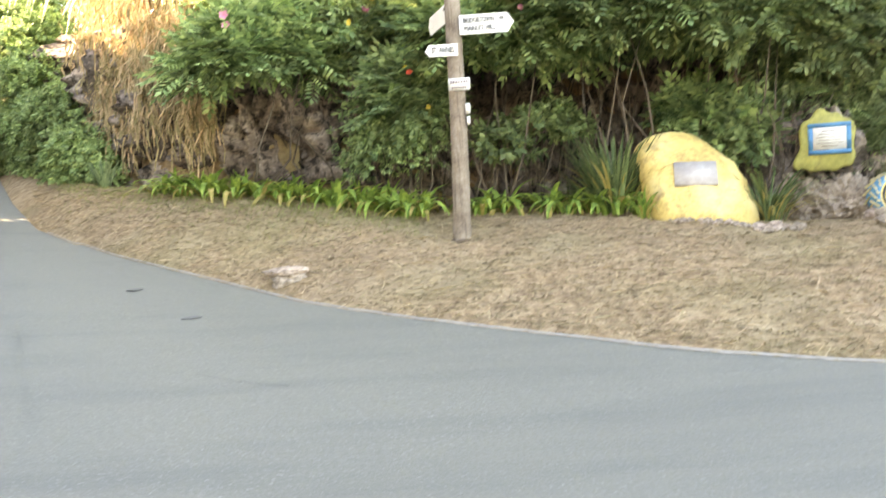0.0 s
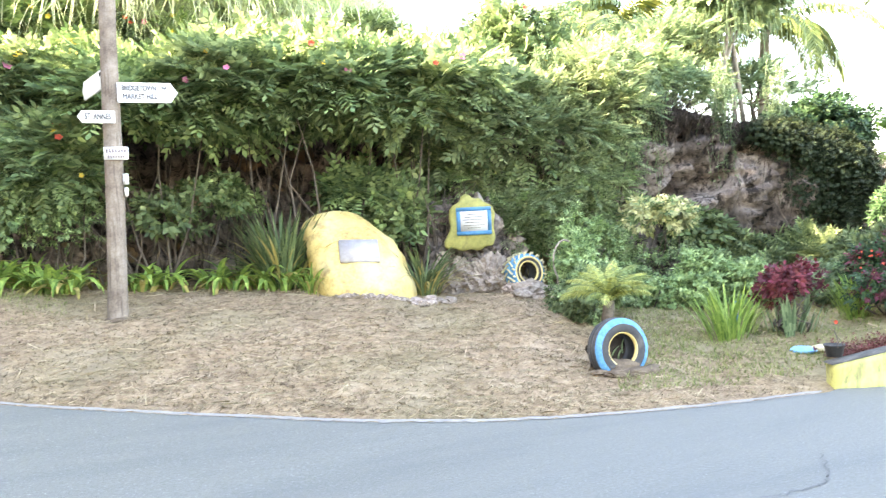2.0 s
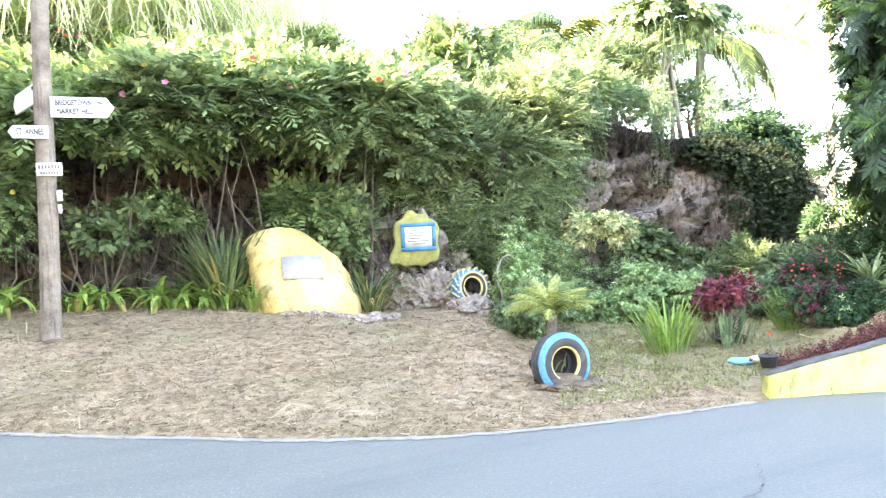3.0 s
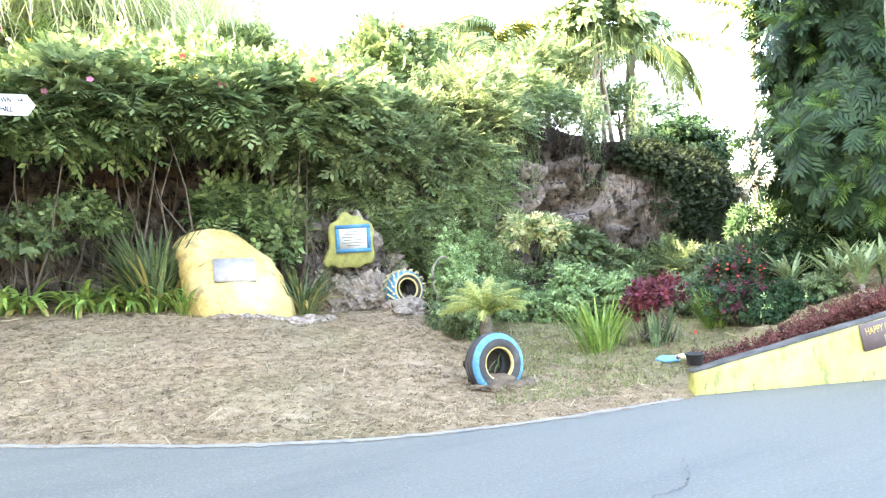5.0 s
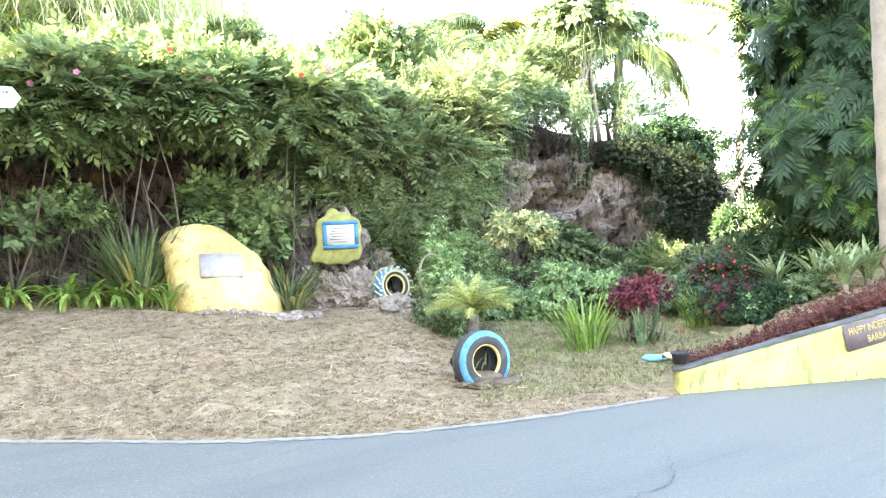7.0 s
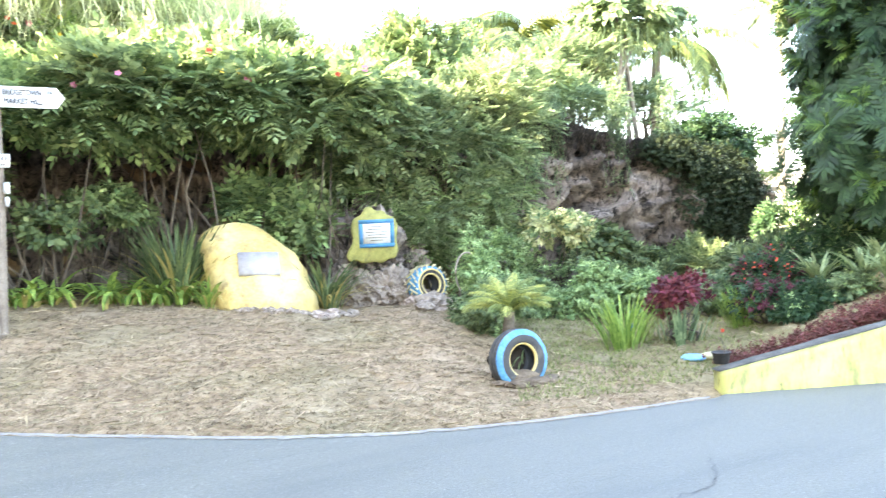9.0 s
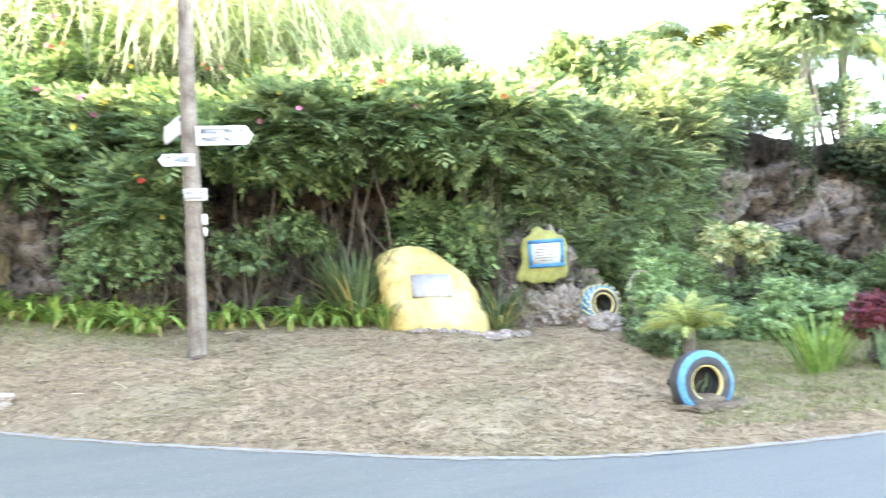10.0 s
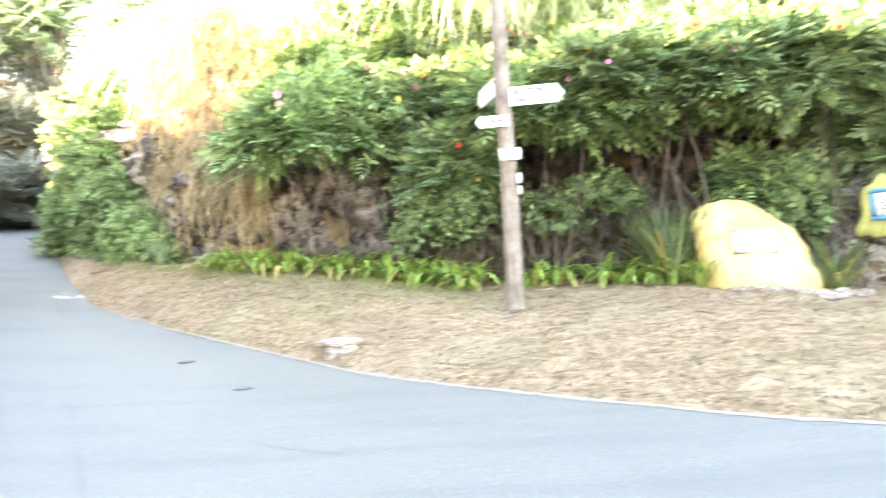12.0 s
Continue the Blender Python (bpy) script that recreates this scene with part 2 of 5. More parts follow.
L_PALM = leaf("palm_leaf", (.05, .09, .025), (.16, .20, .06), translucent=.12)
# own yellow of the small palm; on cliff palms, sunlight painted on some fronds
L_PALMYELLOW = leaf("yellow_palm_leaf", (.20, .23, .06), (.37, .39, .12), translucent=.2)
L_RED = leaf("red_leaf", (.09, .018, .026), (.24, .05, .06))
L_DARKRED = leaf("purple_leaf", (.06, .018, .025), (.14, .035, .045))
L_CREAM = leaf("cream_leaf", (.38, .40, .16), (.60, .58, .33))
L_REDHEDGE = leaf("dark_red_groundcover", (.10, .035, .03), (.20, .07, .055))
L_VARIEGATED = leaf("variegated_leaf", (0.12, 0.19, 0.08), (0.3, 0.36, 0.19))
F_PINK = leaf("pink_petal", (.50, .13, .22), (.62, .26, .33), island=.15)
F_RED = leaf("red_petal", (.46, .05, .03), (.58, .13, .07), island=.15)
F_YELLOW = leaf("yellow_petal", (.55, .40, .05), (.64, .50, .12), island=.15)


def blotch(m, colour, stretch, lo, hi, amount):
    """Blotches of dirt, wear or painted shade over a material's colour: a noise stretched in x, y, z, between the
    thresholds lo and hi.
    """
    nt = m.node_tree
    n, l = nt.nodes, nt.links
    sock = n["Principled BSDF"].inputs["Base Color"]
    old = sock.links[0].from_socket
    mp, nz, rg, mx = n.new("ShaderNodeMapping"), n.new("ShaderNodeTexNoise"), n.new("ShaderNodeMapRange"), n.new("ShaderNodeMixRGB")
    mp.inputs["Scale"].default_value = stretch
    nz.inputs["Scale"].default_value, nz.inputs["Detail"].default_value, nz.inputs["Roughness"].default_value = 1, 7, .65
    l.new(n.new("ShaderNodeTexCoord").outputs["Object"], mp.inputs["Vector"])
    l.new(mp.outputs[0], nz.inputs["Vector"])
    l.new(nz.outputs["Fac"], rg.inputs["Value"])
    rg.inputs["From Min"].default_value, rg.inputs["From Max"].default_value, rg.inputs["To Max"].default_value = lo, hi, amount
    l.new(rg.outputs[0], mx.inputs[0])
    l.new(old, mx.inputs[1])
    mx.inputs[2].default_value = (*colour, 1)
    l.new(mx.outputs[0], sock)


blotch(M_PALEYELLOW, (.12, .12, .05), (7, 7, 2.2), .51, .66, .7)
blotch(M_PALEYELLOW, (.05, .05, .035), (16, 16, 5), .60, .68, .7)
blotch(M_PALEYELLOW, (.42, .40, .22), (3, 3, 3), .5, .7, .35)
blotch(M_YELLOW, (.16, .10, .045), (2.6, 2.6, 3.2), .56, .70, .8)
blotch(M_YELLOW, (.66, .56, .32), (1.7, 1.7, 1.7), .5, .7, .5)
blotch(M_LIME, (.12, .10, .05), (6, 6, 4), .55, .7, .7)
blotch(M_POLE, (.07, .05, .04), (22, 22, 1.5), .52, .66, .7)
blotch(M_GROUND, (.09, .062, .042), (16, 16, 16), .55, .64, .6)
blotch(M_GROUND, (.40, .30, .21), (1.1, 1.1, 1.1), .5, .68, .5)
blotch(M_GROUND, (.15, .10, .068), (.7, .7, .7), .52, .7, .45)
blotch(M_ROAD, (.082, .089, .085), (.25, 1.6, 1), .48, .66, .55)
blotch(M_ROAD, (.36, .365, .35), (52, 52, 52), .585, .65, .45)
# near-black blotches, coarse and fine: shade of pits and pockets put into the rock's colour
blotch(M_ROCK, (.012, .010, .009), (2.4, 2.4, 1.6), .53, .62, .85)
blotch(M_ROCK, (.010, .008, .007), (7, 7, 4.5), .53, .60, .8)
blotch(M_ROCK, (.50, .42, .38), (1.3, 1.3, 1.3), .56, .68, .45)
blotch(M_PLAQUE, (.44, .41, .40), (9, 9, 9), .5, .64, .5)
blotch(M_CONCRETE, (.26, .25, .22), (4, 4, 4), .52, .68, .3)
blotch(M_RUBBER, (.12, .105, .09), (7, 7, 7), .52, .68, .6)


# ---- mesh helpers ----
def link(name, data, material, parent=None, label=""):
    ob = new(name, data)
    if material is not None:
        data.materials.append(material)
    if parent is not None:
        ob.parent = parent
    if label:
        ob["label"] = label
    return ob


def part(name, bm, material, parent=None, label="", shade=True):
    me = bpy.data.meshes.new(name)
    bm.normal_update()
    bm.to_mesh(me)
    bm.free()
    if shade:
        me.shade_smooth()
    return link(name, me, material, parent, label)


def quads(name, verts, faces, material, parent=None, label="", shade=False):
    me = bpy.data.meshes.new(name)
    v = np.asarray(verts, np.float32).reshape(-1, 3)
    f = np.asarray(faces, np.int32)
    me.vertices.add(len(v))
    me.vertices.foreach_set("co", v.ravel())
    me.loops.add(f.size)
    me.loops.foreach_set("vertex_index", f.ravel())
    me.polygons.add(len(f))
    me.polygons.foreach_set("loop_start", np.arange(0, f.size, f.shape[1], dtype=np.int32))
    me.update(calc_edges=True)
    me.validate()
    if shade:
        me.shade_smooth()
    return link(name, me, material, parent, label)


def thing(name, place, label, category, group="", turn=0.0, kind=""):
    ob = new(name)
    ob.location = place
    ob.rotation_euler[2] = radians(turn)
    return tagged(ob, label, category, group, kind)


def box(sx, sy, sz, bevel=.01, centre=(0, 0, 0)):
    bm = bmesh.new()
    bmesh.ops.create_cube(bm, size=1)
    bmesh.ops.scale(bm, vec=(sx, sy, sz), verts=bm.verts)
    if bevel:
        bmesh.ops.bevel(bm, geom=bm.edges[:], offset=bevel, segments=2, affect="EDGES")
    bmesh.ops.translate(bm, vec=centre, verts=bm.verts)
    return bm


def slab(points, y0, y1, bevel=.003):
    """A plate cut to the outline points (x, z), from y0 to y1."""
    bm = bmesh.new()
    f = bm.faces.new([bm.verts.new((x, y0, z)) for x, z in points])
    r = bmesh.ops.extrude_face_region(bm, geom=[f])
    bmesh.ops.translate(bm, vec=(0, y1 - y0, 0), verts=[g for g in r["geom"] if isinstance(g, bmesh.types.BMVert)])
    bmesh.ops.recalc_face_normals(bm, faces=bm.faces[:])
    if bevel:
        bmesh.ops.bevel(bm, geom=bm.edges[:], offset=bevel, segments=1, affect="EDGES")
    return bm


def tube(points, radii, sides=8, bm=None):
    """A tapering tube along points."""
    bm = bm or bmesh.new()
    rings = []
    for i, p in enumerate(points):
        p = Vector(p)
        a = Vector(points[max(i - 1, 0)])
        b = Vector(points[min(i + 1, len(points) - 1)])
        q = (b - a).to_track_quat("Z", "Y")
        rings.append([bm.verts.new(p + q @ Vector((math.cos(t) * radii[i], math.sin(t) * radii[i], 0))) for t in [2 * math.pi * k / sides for k in range(sides)]])
    for r, s in zip(rings, rings[1:]):
        for k in range(sides):
            bm.faces.new((r[k], r[(k + 1) % sides], s[(k + 1) % sides], s[k]))
    bm.faces.new(rings[-1])
    bm.faces.new(rings[0][::-1])
    return bm


def rock(size, seed, subdiv=3, rough=.25, scale=1.6):
    bm = bmesh.new()
    bmesh.ops.create_icosphere(bm, subdivisions=subdiv, radius=1)
    off = Vector((seed * 7.3, seed * 3.1, seed * 1.7))
    for v in bm.verts:
        k = 1 + rough * noise.fractal(v.co * scale + off, .55, 2.1, 6)
        v.co = Vector((v.co.x * size[0], v.co.y * size[1], v.co.z * size[2])) * k
    return bm


def lettering(text, height, material, parent, place, rot=(90, 0, 0), name="lettering", width=None):
    cu = bpy.data.curves.new("text", "FONT")
    cu.body, cu.size, cu.align_x, cu.align_y, cu.extrude = text, height * 1.4, "CENTER", "CENTER", .002
    cu.bevel_depth, cu.bevel_resolution = height * .026, 0
    ob = bpy.data.objects.new("text", cu)
    scene.collection.objects.link(ob)
    bpy.context.view_layer.update()
    me = bpy.data.meshes.new_from_object(ob.evaluated_get(bpy.context.evaluated_depsgraph_get()))
    bpy.data.objects.remove(ob)
    xs = [v.co.x for v in me.vertices]
    if width:
        k = width / (max(xs) - min(xs))
        me.transform(Matrix.Diagonal((k, 1, 1, 1)))
    t = link(name, me, material, parent)
    t.matrix_basis = pose(*place, *rot)
    me.materials.clear()
    me.materials.append(material)
    return t


# ---- leaves ----
def leaflet(p, along, side, length, width, droop=0.0):
    along, side = np.array(along, float), np.array(side, float)
    p = np.array(p, float)
    down = np.array((0, 0, -droop * length))
    return [p, p + along * length * .45 + side * width / 2 + down * .3, p + along * length + down, p + along * length * .45 - side * width / 2 + down * .3]


def sprig_pinnate(length=.3, pairs=6, ll=.08, lw=.034, fall=.35):
    out = []
    for i in range(pairs):
        t = (i + .6) / pairs
        p = (t * length, 0, -fall * length * t * t)
        for s in (-1, 1):
            a = np.array((.45, s * .85, -.12))
            a /= np.linalg.norm(a)
            out.append(leaflet(p, a, (.85, -s * .45, .1), ll * (1.1 - .4 * abs(t - .45)), lw, .25))
    out.append(leaflet((length, 0, -fall * length), (1, 0, -.3), (0, 1, 0), ll, lw))
    out.append([(0, -.004, 0), (length, -.002, -fall * length), (length, .002, -fall * length), (0, .004, 0)])
    return np.array(out, float)


def sprig_broad(n=7, ll=.1, lw=.055, stem=.16):
    out = []
    for i in range(n):
        a = i * 2.4
        t = .25 + .75 * i / n
        v = np.array((.55, math.cos(a) * .8, math.sin(a) * .8))
        v /= np.linalg.norm(v)
        s = np.cross(v, (1, .2, .3))
        s /= np.linalg.norm(s)
        out.append(leaflet((t * stem, 0, 0), v, s, ll, lw, .3))
    return np.array(out, float)


def strap(length, width, arch, segs=6, fold=.25):
    """A strap leaf that starts upright along +x-z and arches over; quads, V-folded."""
    out = []
    pts = []
    ang, p = radians(78), np.zeros(3)
    for i in range(segs + 1):
        pts.append(p.copy())
        p = p + np.array((math.cos(ang), 0, math.sin(ang))) * length / segs
        ang -= radians(arch) / segs
    for i in range(segs):
        w0, w1 = (width / 2 * (1 - (abs(t - .35) / .68) ** 2.2 if t > .35 else .55 + .45 * t / .35) for t in (i / segs, (i + 1) / segs))
        w1 = max(w1, .002)
        a, b = pts[i], pts[i + 1]
        for s in (-1, 1):
            out.append([a, a + (0, s * w0, w0 * fold), b + (0, s * w1, w1 * fold), b])
    return np.array(out, float)


def lobed_leaf(length=.5, lobes=5):
    """A deeply cut broad leaf along +x."""
    out = []
    for i in range(lobes):
        t = .12 + .74 * i / lobes
        ll = length * (.42 - .2 * abs(t - .45))
        for s in (-1, 1):
            a = np.array((.62, s * .78, -.1))
            out.append(leaflet((t * length, 0, -.18 * length * t * t), a, (.78, -s * .62, 0), ll, length * .105, .25))
    out.append(leaflet((.75 * length, 0, -.1 * length), (1, 0, -.3), (0, 1, 0), length * .3, length * .16, .2))
    out.append(leaflet((0, 0, 0), (1, 0, -.12), (0, 1, 0), length * .95, length * .16, .05))
    return np.array(out, float)


def rosette(leafshape, n, lift, rng, size=.2):
    """Leaves round a shoot tip."""
    parts = []
    for i in range(n):
        a, e = i * 2.4 + rng.uniform(-.3, .3), radians(lift + rng.uniform(-18, 18))
        s = 1 + rng.uniform(-size, size)
        ca, sa, ce, se = math.cos(a), math.sin(a), math.cos(e), math.sin(e)
        r = np.array([[ca, -sa, 0], [sa, ca, 0], [0, 0, 1]]) @ np.array([[ce, 0, -se], [0, 1, 0], [se, 0, ce]])
        parts.append(leafshape @ r.T * s)
    return np.concatenate(parts)


def scatter(tmpl, places, ways, sizes, rng, spin=.6):
    """Copies of a template of quads at places, its x axis along ways."""
    ways = ways / np.maximum(np.linalg.norm(ways, axis=1, keepdims=True), 1e-6)
    up = np.tile((0., 0., 1.), (len(ways), 1)) + rng.normal(0, spin * .5, (len(ways), 3))
    y = np.cross(up, ways)
    y /= np.maximum(np.linalg.norm(y, axis=1, keepdims=True), 1e-6)
    z = np.cross(ways, y)
    m = np.stack([ways, y, z], -1) * sizes[:, None, None]
    v = np.einsum("kij,qvj->kqvi", m, tmpl) + places[:, None, None, :]
    return v.reshape(-1, 3), np.arange(v.size // 3).reshape(-1, 4)


def clumps(rng, radii, n_clumps, per, clump=.34, low=-.55, up=.15):
    """Shoot places and directions over an uneven crown round the origin."""
    radii = np.array(radii, float)
    places, ways = [], []
    for _ in range(n_clumps):
        u = rng.normal(0, 1, 3)
        u /= np.linalg.norm(u)
        if u[2] < low:
            u[2] *= -.5
        c = u * radii * rng.uniform(.5, .95)
        r = clump * rng.uniform(.6, 1.3)
        k = rng.normal(0, 1, (per, 3))
        k /= np.linalg.norm(k, axis=1, keepdims=True)
        k[:, 2] = np.where(k[:, 2] < -.5, -k[:, 2], k[:, 2])
        rr = r * (radii / radii.max()) ** .5
        places.append(c + k * rr * rng.uniform(.55, 1.05, (per, 1)))
        ways.append(k * .8 + u * .5 + (0, 0, up) + rng.normal(0, .25, (per, 3)))
    return np.concatenate(places), np.concatenate(ways)


def stems(rng, foot, targets, r0=.03, wander=.12):
    bm = bmesh.new()
    foot = np.array(foot, float)
    for t in targets:
        t = np.array(t, float)
        p0 = foot + np.append(rng.normal(0, .08, 2), 0)
        pts = [p0 + (t - p0) * k + (rng.normal(0, wander, 3) * (0 < k < 1)) * np.array((1, 1, .5)) for k in (0, .3, .6, 1)]
        tube(pts, [r0, r0 * .8, r0 * .5, r0 * .25], 6, bm)
    return bm


SPRIG = {"pinnate": sprig_pinnate(.36, 5, .14, .072), "fine": sprig_pinnate(.3, 7, .09, .036), "broad": sprig_broad(7, .125, .075, .2), "big": sprig_broad(6, .17, .10, .2),
         "small": sprig_broad(8, .06, .03, .13), "long": sprig_broad(7, .17, .045, .18), "leafy": sprig_broad(9, .08, .045, .16)}


def petals(size, n=5):
    out = []
    for i in range(n):
        a = 2 * math.pi * i / n
        v = (math.cos(a) * .9, math.sin(a) * .9, .4)
        out.append(leaflet((0, 0, 0), v, (-math.sin(a), math.cos(a), 0), size, size * .9, .1))
    return np.array(out, float)


def bush(name, place, centre_up, radii, sprig, material, label, category="shrub", n=26, per=40, clump=.38, seed=1, size=1.0, flowers=(), stem=M_BARK, n_stems=6, group="", second=None, low=-.55):
    """A shrub: an Empty at its foot, stems, a crown of leafy shoots, single flowers. flowers: (material, count, size, name)."""
    rng = np.random.default_rng(seed)
    root = thing(name, place, label, category, group)
    c = np.array((0, 0, centre_up), float)
    p, w = clumps(rng, radii, n, per, clump, low)
    p = p + c
    keep = p[:, 2] > .03
    p, w = p[keep], w[keep]
    pick = rng.random(len(p)) < (second[1] if second else 0)
    for nm, mt, sel in (("crown", material, ~pick), ("young_foliage", second[0] if second else None, pick)):
        if sel.any():
            flat = (1, 1, .85) if sprig in ("pinnate", "fine") else (1, 1, 1)
            if flat[2] < 1:
                w = w - (0, 0, .2)
            v, f = scatter(SPRIG[sprig], p[sel], w[sel] * flat, size * rng.uniform(.7, 1.25, sel.sum()), rng, .7 if flat[2] < 1 else .6)
            quads(nm, v, f, mt, root)["kind"] = "stuff"
    if n_stems:
        ends = p[rng.choice(len(p), n_stems)] * (.85, .85, .9)
        part("stem", stems(rng, (0, 0, -.05), ends, .014 + .008 * max(radii)), stem, root)["kind"] = "stuff"
    for mt, count, fs, nm in flowers:
        away = -np.array(place) * (1, 1, 0)
        away /= np.linalg.norm(away)
        front = (p - c) @ away + .6 * (p - c)[:, 2]
        best = np.argsort(-front)[:max(count * 12, 30)]
        for i in rng.choice(best, count, replace=False):
            tilt = Vector(away + rng.normal(0, .3, 3) + (0, 0, .2)).to_track_quat("Z", "Y").to_matrix()
            v = petals(fs).reshape(-1, 3) @ np.array(tilt).T + p[i] + away * .34 + (0, 0, .08)
            quads(nm, v, np.arange(len(v)).reshape(-1, 4), mt, root)
    return root


def strap_plant(name, place, label, n, length, width, arch, material, seed=1, spread=.12, group="", upright=0.0, category="plant", dry=0.0, base=0.0):
    rng = np.random.default_rng(seed)
    root = thing(name, place, label, category, group)
    shapes = [strap(length, width, arch * k) for k in (.6, .85, 1.1, 1.3)]
    for nm, mt, count in (("foliage", material, n), ("withered_foliage", L_STRAPDRY, int(n * dry))):
        vs = []
        for i in range(count):
            a = rng.uniform(0, 2 * math.pi)
            t = shapes[rng.integers(4)] * rng.uniform(.6, 1.1)
            tilt = rng.uniform(0, .25) * (1 - upright) + (.35 if nm != "foliage" else 0)
            ca, sa, ct, st = math.cos(a), math.sin(a), math.cos(tilt), math.sin(tilt)
            r = np.array([[ca, -sa, 0], [sa, ca, 0], [0, 0, 1]]) @ np.array([[ct, 0, st], [0, 1, 0], [-st, 0, ct]])
            q = rng.uniform(0, spread)
            vs.append(t @ r.T + (ca * q, sa * q, base - .02))
        if vs:
            v = np.concatenate(vs).reshape(-1, 3)
            quads(nm, v, np.arange(len(v)).reshape(-1, 4), mt, root)["kind"] = "stuff"
    return root


def frond(length, rng, droop=1.1, leaflets=34, ll=.55, lw=.03):
    """A feather palm leaf along +x that arches over."""
    out, pts = [], []
    p, e = np.zeros(3), radians(rng.uniform(25, 55))
    for i in range(leaflets + 1):
        pts.append((p.copy(), e))
        p = p + np.array((math.cos(e), 0, math.sin(e))) * length / leaflets
        e -= droop * 1.5 / leaflets
    for i in range(3, leaflets):
        q, e = pts[i]
        t = i / leaflets
        l = ll * math.sin(math.pi * (.12 + .8 * t)) * rng.uniform(.85, 1.1)
        for s in (-1, 1):
            a = np.array((math.cos(e) * .55, s * .75, math.sin(e) * .55 - .15))
            m = q + a * l * .5
            tip = m + (a + (0, -s * .25, -.8)) * l * .5
            side = np.array((math.cos(e), 0, math.sin(e))) * lw
            out.append([q - side * .6, q + side * .6, m + side, m - side])
            out.append([m - side, m + side, tip + side * .15, tip - side * .15])
    for i in range(0, leaflets - 1):
        a, b = pts[i][0], pts[i + 1][0]
        w = .025 * (1 - i / leaflets) + .006
        out.append([a + (0, -w, 0), b + (0, -w, 0), b + (0, w, 0), a + (0, w, 0)])
    return np.array(out, float)


def palm(name, place, height, label, n=16, length=2.6, seed=1, lean=(0, 0), r=.13, leafmat=L_PALM, trunk=M_PALEBARK, yellow=0, ll=.55, droop=1.1, lw=.045):
    rng = np.random.default_rng(seed)
    root = thing(name, place, label, "palm tree")
    bm = bmesh.new()
    k = 40
    path = [Vector((lean[0] * t * t, lean[1] * t * t, height * t - .2)) for t in np.linspace(0, 1, k)]
    tube(path, [r * (1.25 - .4 * i / k) * (1.05 if i % 2 else .97) for i in range(k)], 12, bm)
    part("trunk", bm, trunk, root)
    tip = np.array(path[-1])
    for i in range(n):
        f = frond(length * rng.uniform(.8, 1.1), rng, droop * rng.uniform(.7, 1.3), ll=ll, lw=lw)
        a, t = i * 2.4 + rng.uniform(-.2, .2), rng.uniform(-.5, .45)
        ca, sa, ct, st = math.cos(a), math.sin(a), math.cos(t), math.sin(t)
        m = np.array([[ca, -sa, 0], [sa, ca, 0], [0, 0, 1]]) @ np.array([[ct, 0, st], [0, 1, 0], [-st, 0, ct]])
        v = (f @ m.T + tip).reshape(-1, 3)
        quads("frond", v, np.arange(len(v)).reshape(-1, 4), L_PALMYELLOW if i < yellow else leafmat, root)
    return root


# ---- ground, road ----
def polar_sheet(name, azs, rings, height, material, label, category):
    az, d = np.meshgrid(np.radians(azs), rings, indexing="ij")
    x, y = -np.sin(az) * d, np.cos(az) * d
    z = height(x, y)
    n, k = az.shape
    i, j = np.meshgrid(np.arange(n - 1), np.arange(k - 1), indexing="ij")
    a = (i * k + j).ravel()
    f = np.stack([a, a + 1, a + k + 1, a + k], -1)[:, ::-1]
    ob = quads(name, np.stack([x, y, z], -1).reshape(-1, 3), f[:, ::-1], material, shade=True)
    return tagged(ob, label, category, kind="structure")


def rough_ground(x, y):
    z = ground_z(x, y)
    d, az = np.hypot(x, y), np.degrees(np.arctan2(-x, y))
    off = smooth(.1, .8, d - np.interp(az, *EDGE)) * (1 - smooth(40, 60, d))
    bumps = np.array([noise.fractal(Vector((p, q, 0)) * 2.2, .7, 2.0, 5) for p, q in zip(x.ravel(), y.ravel())]).reshape(x.shape)
    return z + off * .05 * bumps


AZ_ALL = np.concatenate([np.arange(-180, -70, 4), np.arange(-70, 34, .45), np.arange(34, 181, 4)])
AZ_ALL[-1] = 180
RINGS = np.concatenate([[.05, 1, 2.5, 4, 5], np.arange(5.5, 17, .16), np.arange(17, 30, .5), [32, 36, 42, 50, 65, 90, 140, 250, 500, 1200, 3000]])
polar_sheet("ground", AZ_ALL, RINGS, rough_ground, M_GROUND, "dry mown grass verge and lawn with bare brown earth", "ground")


